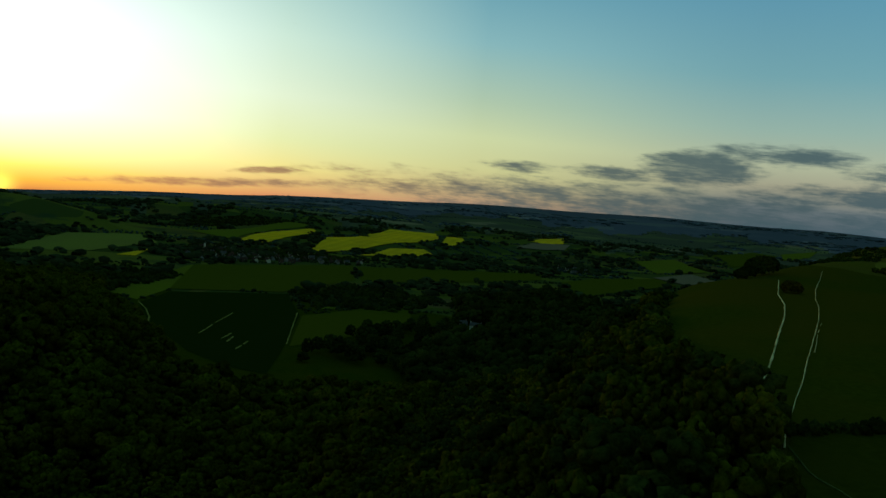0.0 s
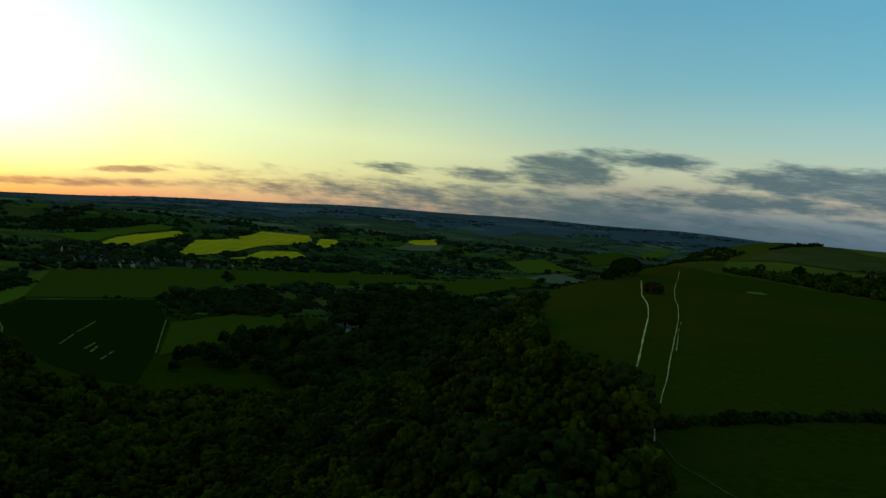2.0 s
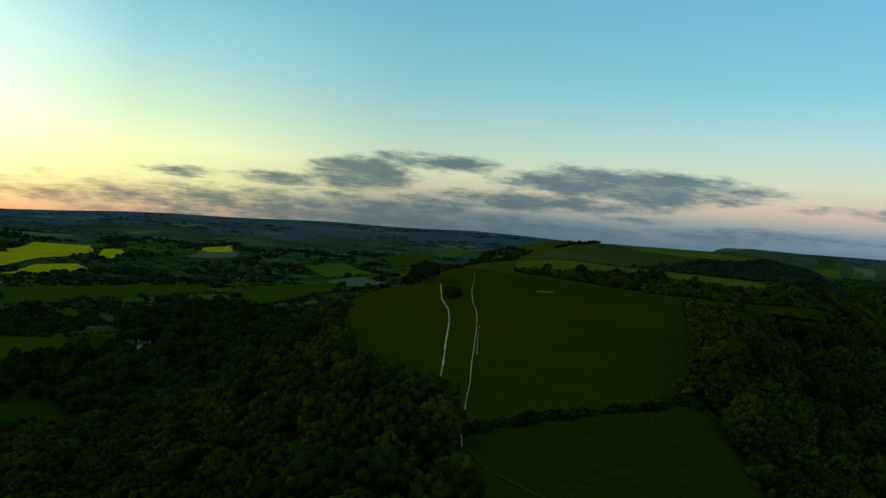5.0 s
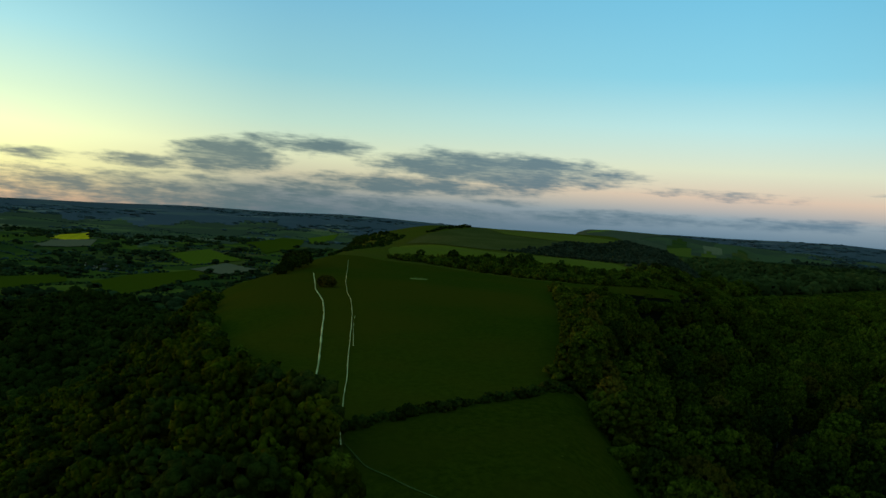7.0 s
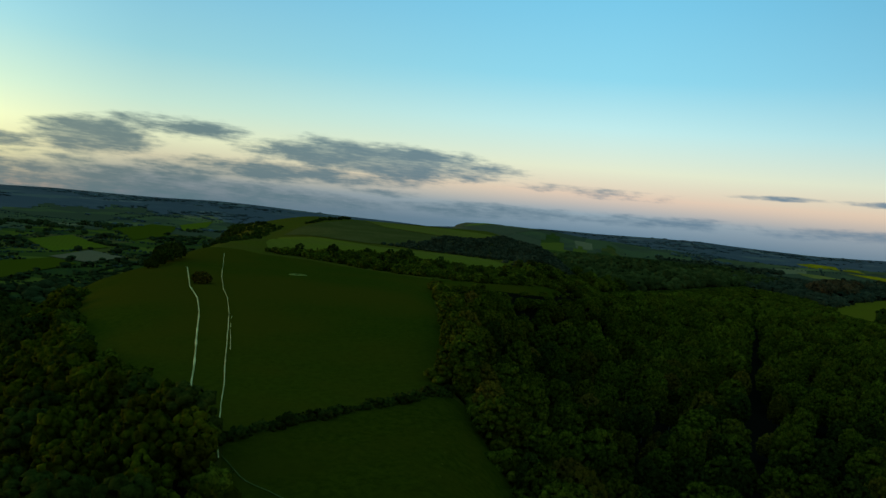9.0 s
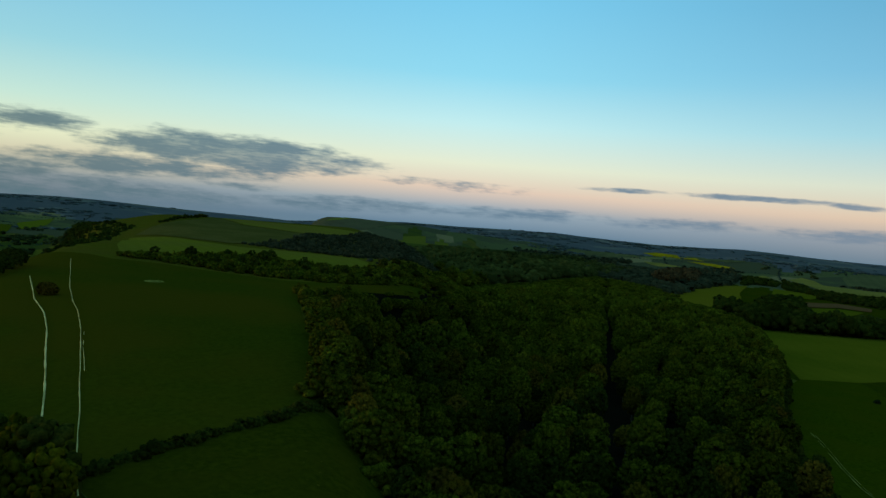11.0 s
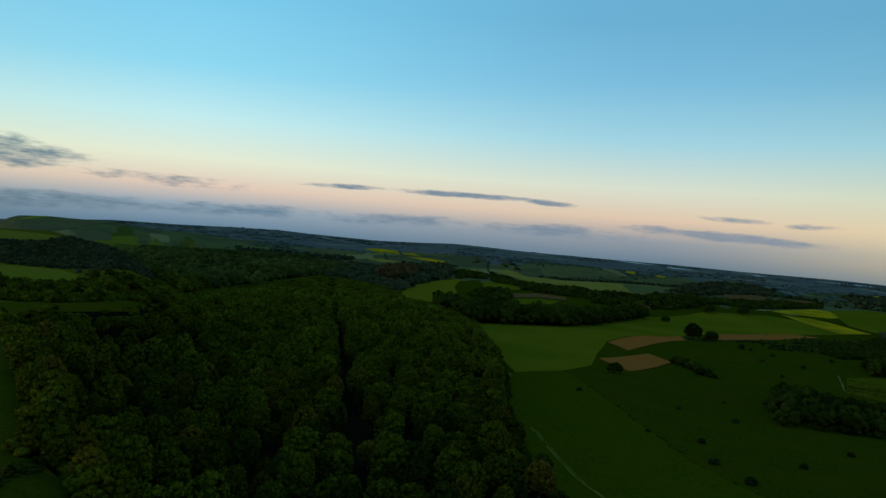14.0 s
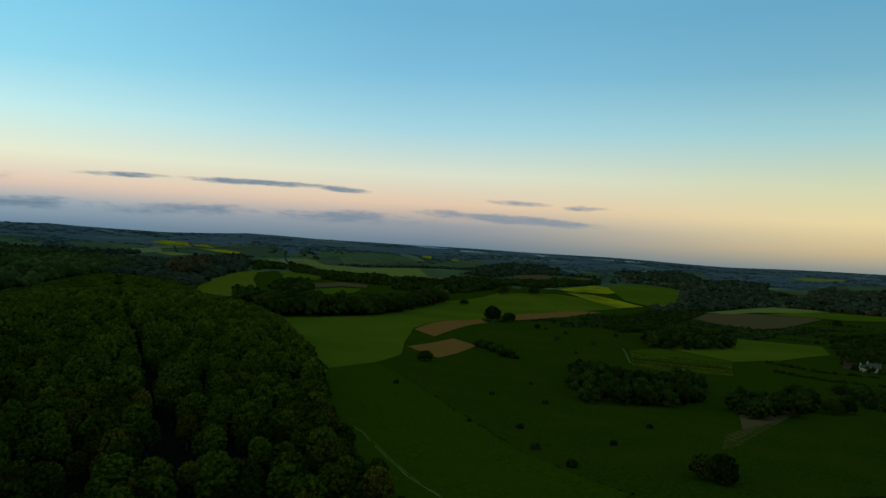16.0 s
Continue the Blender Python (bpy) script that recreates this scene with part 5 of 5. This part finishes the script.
lone("hawthorn_bush", 122, 277, 3.6, 4.6, "rounded dark hawthorn bush in the ridge pasture", MAT_LEAF_WARM)

thorn = None
for x, y, s in ((889, -23, 1.30), (881, -32, 1.30), (802, -39, 1.30), (848, -51, 1.30), (1071, -90, 1.30), (1041, -98, 1.30), (788, -74, 1.30), (728, -52, 1.30), (400, -8, 0.90), (647, -41, 1.30), (327, 27, 0.90), (285, 1, 0.90), (264, -10, 0.90), (499, -4, 0.90), (857, -105, 1.30), (418, 19, 0.90), (321, 6, 0.90), (426, 71, 0.90), (303, -29, 0.90), (351, -51, 0.90)):
    if thorn is None:
        v, f = crown_shape(SEEDED, 2.6, 4.0, -0.2, 40, 4, 0.35)
        thorn = tagged(new("thorn_bush", tri_mesh("thorn_bush", v, f, MAT_LEAF_HEDGE)), "dark thorn bush in the rough pasture", "bush", "bushes of the rough pasture")
        first = set_down(thorn, x, y, s)
    else:
        set_down(copy_thing(thorn, Matrix.Identity(4)), x, y, s * (0.5 + 0.4 * ((x * 7 + y * 3) % 10) / 10), x * 0.37)

# ---- buildings ----
def part(name, bm, mat, parent, label=""):
    me = bpy.data.meshes.new(name)
    bm.to_mesh(me)
    bm.free()
    me.materials.append(mat)
    ob = new(name, me)
    ob.parent = parent
    return tagged(ob, label)


def block(size, at):
    bm = bmesh.new()
    bmesh.ops.create_cube(bm, size=1, matrix=Matrix.Translation(at) @ Matrix.Diagonal((*size, 1)))
    return bm


def gable(w, d, low, high, over=0.4, thick=0.25, at=(0, 0)):
    """A pitched roof with its ridge along x: two slabs of tiles with overhanging eaves."""
    bm = bmesh.new()
    x, y = w / 2 + over, d / 2 + over
    drop = low - over * (high - low) / (d / 2)
    ring = [(-y, drop), (0, high), (y, drop), (y, drop + thick), (0, high + thick * 1.3), (-y, drop + thick)]
    ends = [[bm.verts.new((s * x + at[0], p + at[1], q)) for p, q in ring] for s in (-1, 1)]
    for k in range(6):
        bm.faces.new((ends[0][k], ends[0][(k + 1) % 6], ends[1][(k + 1) % 6], ends[1][k]))
    for e in ends:
        bm.faces.new((e[0], e[1], e[4], e[5]))
        bm.faces.new((e[1], e[2], e[3], e[4]))
    bmesh.ops.recalc_face_normals(bm, faces=bm.faces)
    return bm


def walls(w, d, h, peak, at=(0, 0)):
    """Walls with gable ends under a ridge along x."""
    bm = bmesh.new()
    ring = [(-d / 2, -1.0), (d / 2, -1.0), (d / 2, h), (0, peak), (-d / 2, h)]
    ends = [[bm.verts.new((s * w / 2 + at[0], p + at[1], q)) for p, q in ring] for s in (-1, 1)]
    for k in range(5):
        bm.faces.new((ends[0][k], ends[0][(k + 1) % 5], ends[1][(k + 1) % 5], ends[1][k]))
    for e in ends:
        bm.faces.new(e)
    bmesh.ops.recalc_face_normals(bm, faces=bm.faces)
    return bm


def house(name, w, d, h, peak, wall, roof, label, category="house", bays=3, storeys=2, wing=None):
    ob = new(name)
    part("wall", walls(w, d, h, peak - 0.1), wall, ob)
    part("roof", gable(w, d, h, peak), roof, ob)
    for sx in ((-1, 1) if bays > 3 else (1,)):
        part("chimney", block((0.9, 0.9, 2.4), (sx * (w / 2 - 0.6), 0, peak + 0.5)), MAT_BRICK if wall != MAT_RENDERED else wall, ob)
    for side in (-1, 1):
        for s in range(storeys):
            for b in range(bays):
                x = (b + 0.5) / bays * w - w / 2
                if s == 0 and b == bays // 2:
                    part("door", block((1.0, 0.12, 2.1), (x, side * (d / 2 + 0.02), 1.05)), MAT_SLATE, ob)
                else:
                    pane = part("window", block((1.1, 0.14, 1.3), (x, side * (d / 2 + 0.02), 1.6 + s * 2.7)), MAT_GLASS, ob)
                    part("sill", block((1.3, 0.24, 0.1), (x, side * (d / 2 + 0.08), 0.92 + s * 2.7)), MAT_RENDERED, pane)
    if wing:
        ww, wd, wh, wp, wx = wing
        bm = walls(wd, ww, wh, wp)
        bmesh.ops.transform(bm, matrix=Matrix.Translation((wx, -d / 2 - wd / 2 + 0.5, 0)) @ Matrix.Rotation(math.pi / 2, 4, "Z"), verts=bm.verts)
        part("wing_wall", bm, wall, ob)
        bm = gable(wd, ww, wh, wp + 0.1)
        bmesh.ops.transform(bm, matrix=Matrix.Translation((wx, -d / 2 - wd / 2 + 0.5, 0)) @ Matrix.Rotation(math.pi / 2, 4, "Z"), verts=bm.verts)
        part("wing_roof", bm, roof, ob)
        for k in (-1, 1):
            part("window", block((1.1, 0.14, 1.4), (wx + k * ww * 0.22, -d / 2 - wd + 0.46, 1.7)), MAT_GLASS, ob)
            part("window", block((1.1, 0.14, 1.4), (wx + k * ww * 0.22, -d / 2 - wd + 0.46, 4.4)), MAT_GLASS, ob)
    return tagged(ob, label, category)


def stand(ob, x, y, turn, scale=1.0):
    ob.matrix_basis = Matrix.LocRotScale((x, y, float(land(x, y)) + 0.2), Euler((0, 0, radians(turn))), (scale, scale, scale))
    return ob


stand(house("manor_house", 15, 7, 6.2, 9.8, MAT_RENDERED, MAT_SLATE, "white gabled manor house among dark trees below the scarp", "house", 4, 2, (5, 5, 6.2, 9.4, 3.5)), 38, 752, -12, 0.72)
stand(house("manor_annexe", 7, 5.5, 4.6, 7.2, MAT_FLINT, MAT_SLATE, "low flint annexe beside the manor house", "house", 3, 2), 26, 758, 20)
stand(house("farmhouse", 11, 6, 5, 7.6, MAT_RENDERED, MAT_SLATE, "white farmhouse at the edge of the park", "house", 3, 2, (4.5, 4.5, 5, 7.4, -2)), 726, -311, 70)
stand(house("farm_cottage", 6.5, 5, 3.6, 5.8, MAT_RENDERED, MAT_SLATE, "small white cottage beside the farmhouse", "house", 3, 1), 727, -303, 80)
stand(house("farm_barn", 10, 6, 3, 5.4, MAT_BRICK, MAT_TILE, "long brick barn at the edge of the park", "barn", 2, 1), 738, -296, 75)


def church(x, y):
    ob = new("church")
    part("nave_wall", walls(22, 8, 6, 10), MAT_FLINT, ob)
    part("nave_roof", gable(22, 8, 6, 10.1), MAT_TILE, ob)
    part("tower", block((4.5, 4.5, 13), (-13, 0, 5.5)), MAT_RENDERED, ob, "pale square tower")
    bm = bmesh.new()
    bmesh.ops.create_cone(bm, cap_ends=True, segments=8, radius1=2.6, radius2=0.1, depth=9, matrix=Matrix.Translation((-13, 0, 16.4)))
    part("spire", bm, MAT_RENDERED, ob, "white pointed spire")
    for k in range(4):
        for s in (-1, 1):
            part("window", block((1.2, 0.2, 3.0), (-6 + k * 4.6, s * 4.02, 3.4)), MAT_GLASS, ob)
    return stand(tagged(ob, "village church with a pale pointed spire", "church"), x, y, 25, 0.62)


church(-378, 1296)
kinds = [house("village_house", 9, 7, 5.0, 8.3, MAT_BRICK, MAT_TILE, "brick village house with a clay tile roof"),
         house("village_house", 8, 6.5, 4.8, 7.8, MAT_RENDERED, MAT_TILE, "white village house with a clay tile roof"),
         house("village_house", 12, 7, 5.0, 8.5, MAT_FLINT, MAT_SLATE, "flint village house with a slate roof"),
         house("village_house", 10, 7, 3.0, 6.2, MAT_BRICK, MAT_SLATE, "low brick bungalow with a slate roof", storeys=1)]
rng = np.random.default_rng(90)
VILLAGE = [(-420, 1210), (-400, 1330), (-330, 1400), (-200, 1380), (-110, 1330), (-140, 1290), (-330, 1130)]
HAMLET = [(190, 1560), (240, 1680), (330, 1650), (290, 1540)]
plots = np.concatenate([scatter(VILLAGE, 22, 91)[:88], scatter(HAMLET, 34, 92)[:9], np.array([(-338 + k * 16, 1124 + k * 13) for k in range(8)], float)])
plots = clear_of_fields(plots)
for i, (x, y) in enumerate(plots):
    if i < 4:
        ob = kinds[i]
        ob["group"] = "houses of the village"
    else:
        ob = copy_thing(kinds[rng.choice(4, p=[0.4, 0.2, 0.2, 0.2])], Matrix.Identity(4))
    stand(ob, x, y, rng.choice([25, 115]) + rng.normal(0, 12), rng.uniform(0.62, 0.85))
gardens = clear_of_fields(np.concatenate([scatter([(x * 1.04, y * 1.02) for x, y in VILLAGE], 13, 93), scatter(HAMLET, 18, 94)]))
far = np.array([np.min(np.hypot(*(plots - g).T)) for g in gardens])
woodland("garden_trees", "dark garden trees between the village houses", gardens[far > 7.5], DOT, 0.72, MAT_LEAF_DARK, 95, 0.3, "trees")


# ---- the dew pond and the crop rows ----
def dew_pond(x, y):
    ob = new("dew_pond")
    bm = bmesh.new()
    rings = []
    for r, h in ((2.2, 0.02), (2.9, 0.45), (3.5, 0.62), (4.4, 0.35), (5.0, 0.0)):
        rings.append([bm.verts.new((r * math.cos(a * 0.2618), r * 0.9 * math.sin(a * 0.2618), h + 0.08 * math.sin(a * 1.7 + r))) for a in range(24)])
    for p, q in zip(rings, rings[1:]):
        for k in range(24):
            bm.faces.new((p[k], q[k], q[(k + 1) % 24], p[(k + 1) % 24]))
    bmesh.ops.recalc_face_normals(bm, faces=bm.faces)
    part("bank", bm, MAT_SCAR, ob, "pale worn chalky bank")
    bm = bmesh.new()
    bmesh.ops.create_circle(bm, cap_ends=True, segments=24, radius=2.6, matrix=Matrix.Translation((0, 0, 0.25)))
    part("water", bm, MAT_WATER, ob, "dark still water")
    return stand(tagged(ob, "small round dew pond with a pale bank in the pasture", "pond"), x, y, 0)


dew_pond(183, 310)


def crop_row(a, b, seed):
    rng = np.random.default_rng(seed)
    a, b = np.array(a, float), np.array(b, float)
    n = 26
    w = (b - a) / np.hypot(*(b - a))
    side = np.array([-w[1], w[0]])
    verts, faces = [], []
    for k in range(n + 1):
        c = a + (b - a) * k / n
        for off, up in ((-0.9, 0.1), (-0.6, 1.3), (0.6, 1.3), (0.9, 0.1)):
            p = c + side * (off + rng.normal(0, 0.12))
            verts.append((*p, float(land(*p)) + 0.7 + up + rng.normal(0, 0.12)))
    for k in range(n):
        for j in range(3):
            faces.append((k * 4 + j, k * 4 + j + 1, k * 4 + j + 5, k * 4 + j + 4))
    return tagged(link_mesh("crop_row", verts, faces, MAT_LEAF), "long low row of bushy green crop", "crop row", "rows of the crop plot")


for k in range(11):
    f = (k + 0.5) / 11
    crop_row((749 + f * -68, -105 + f * 9), (717 + f * -66, -188 + f * 18), 100 + k)
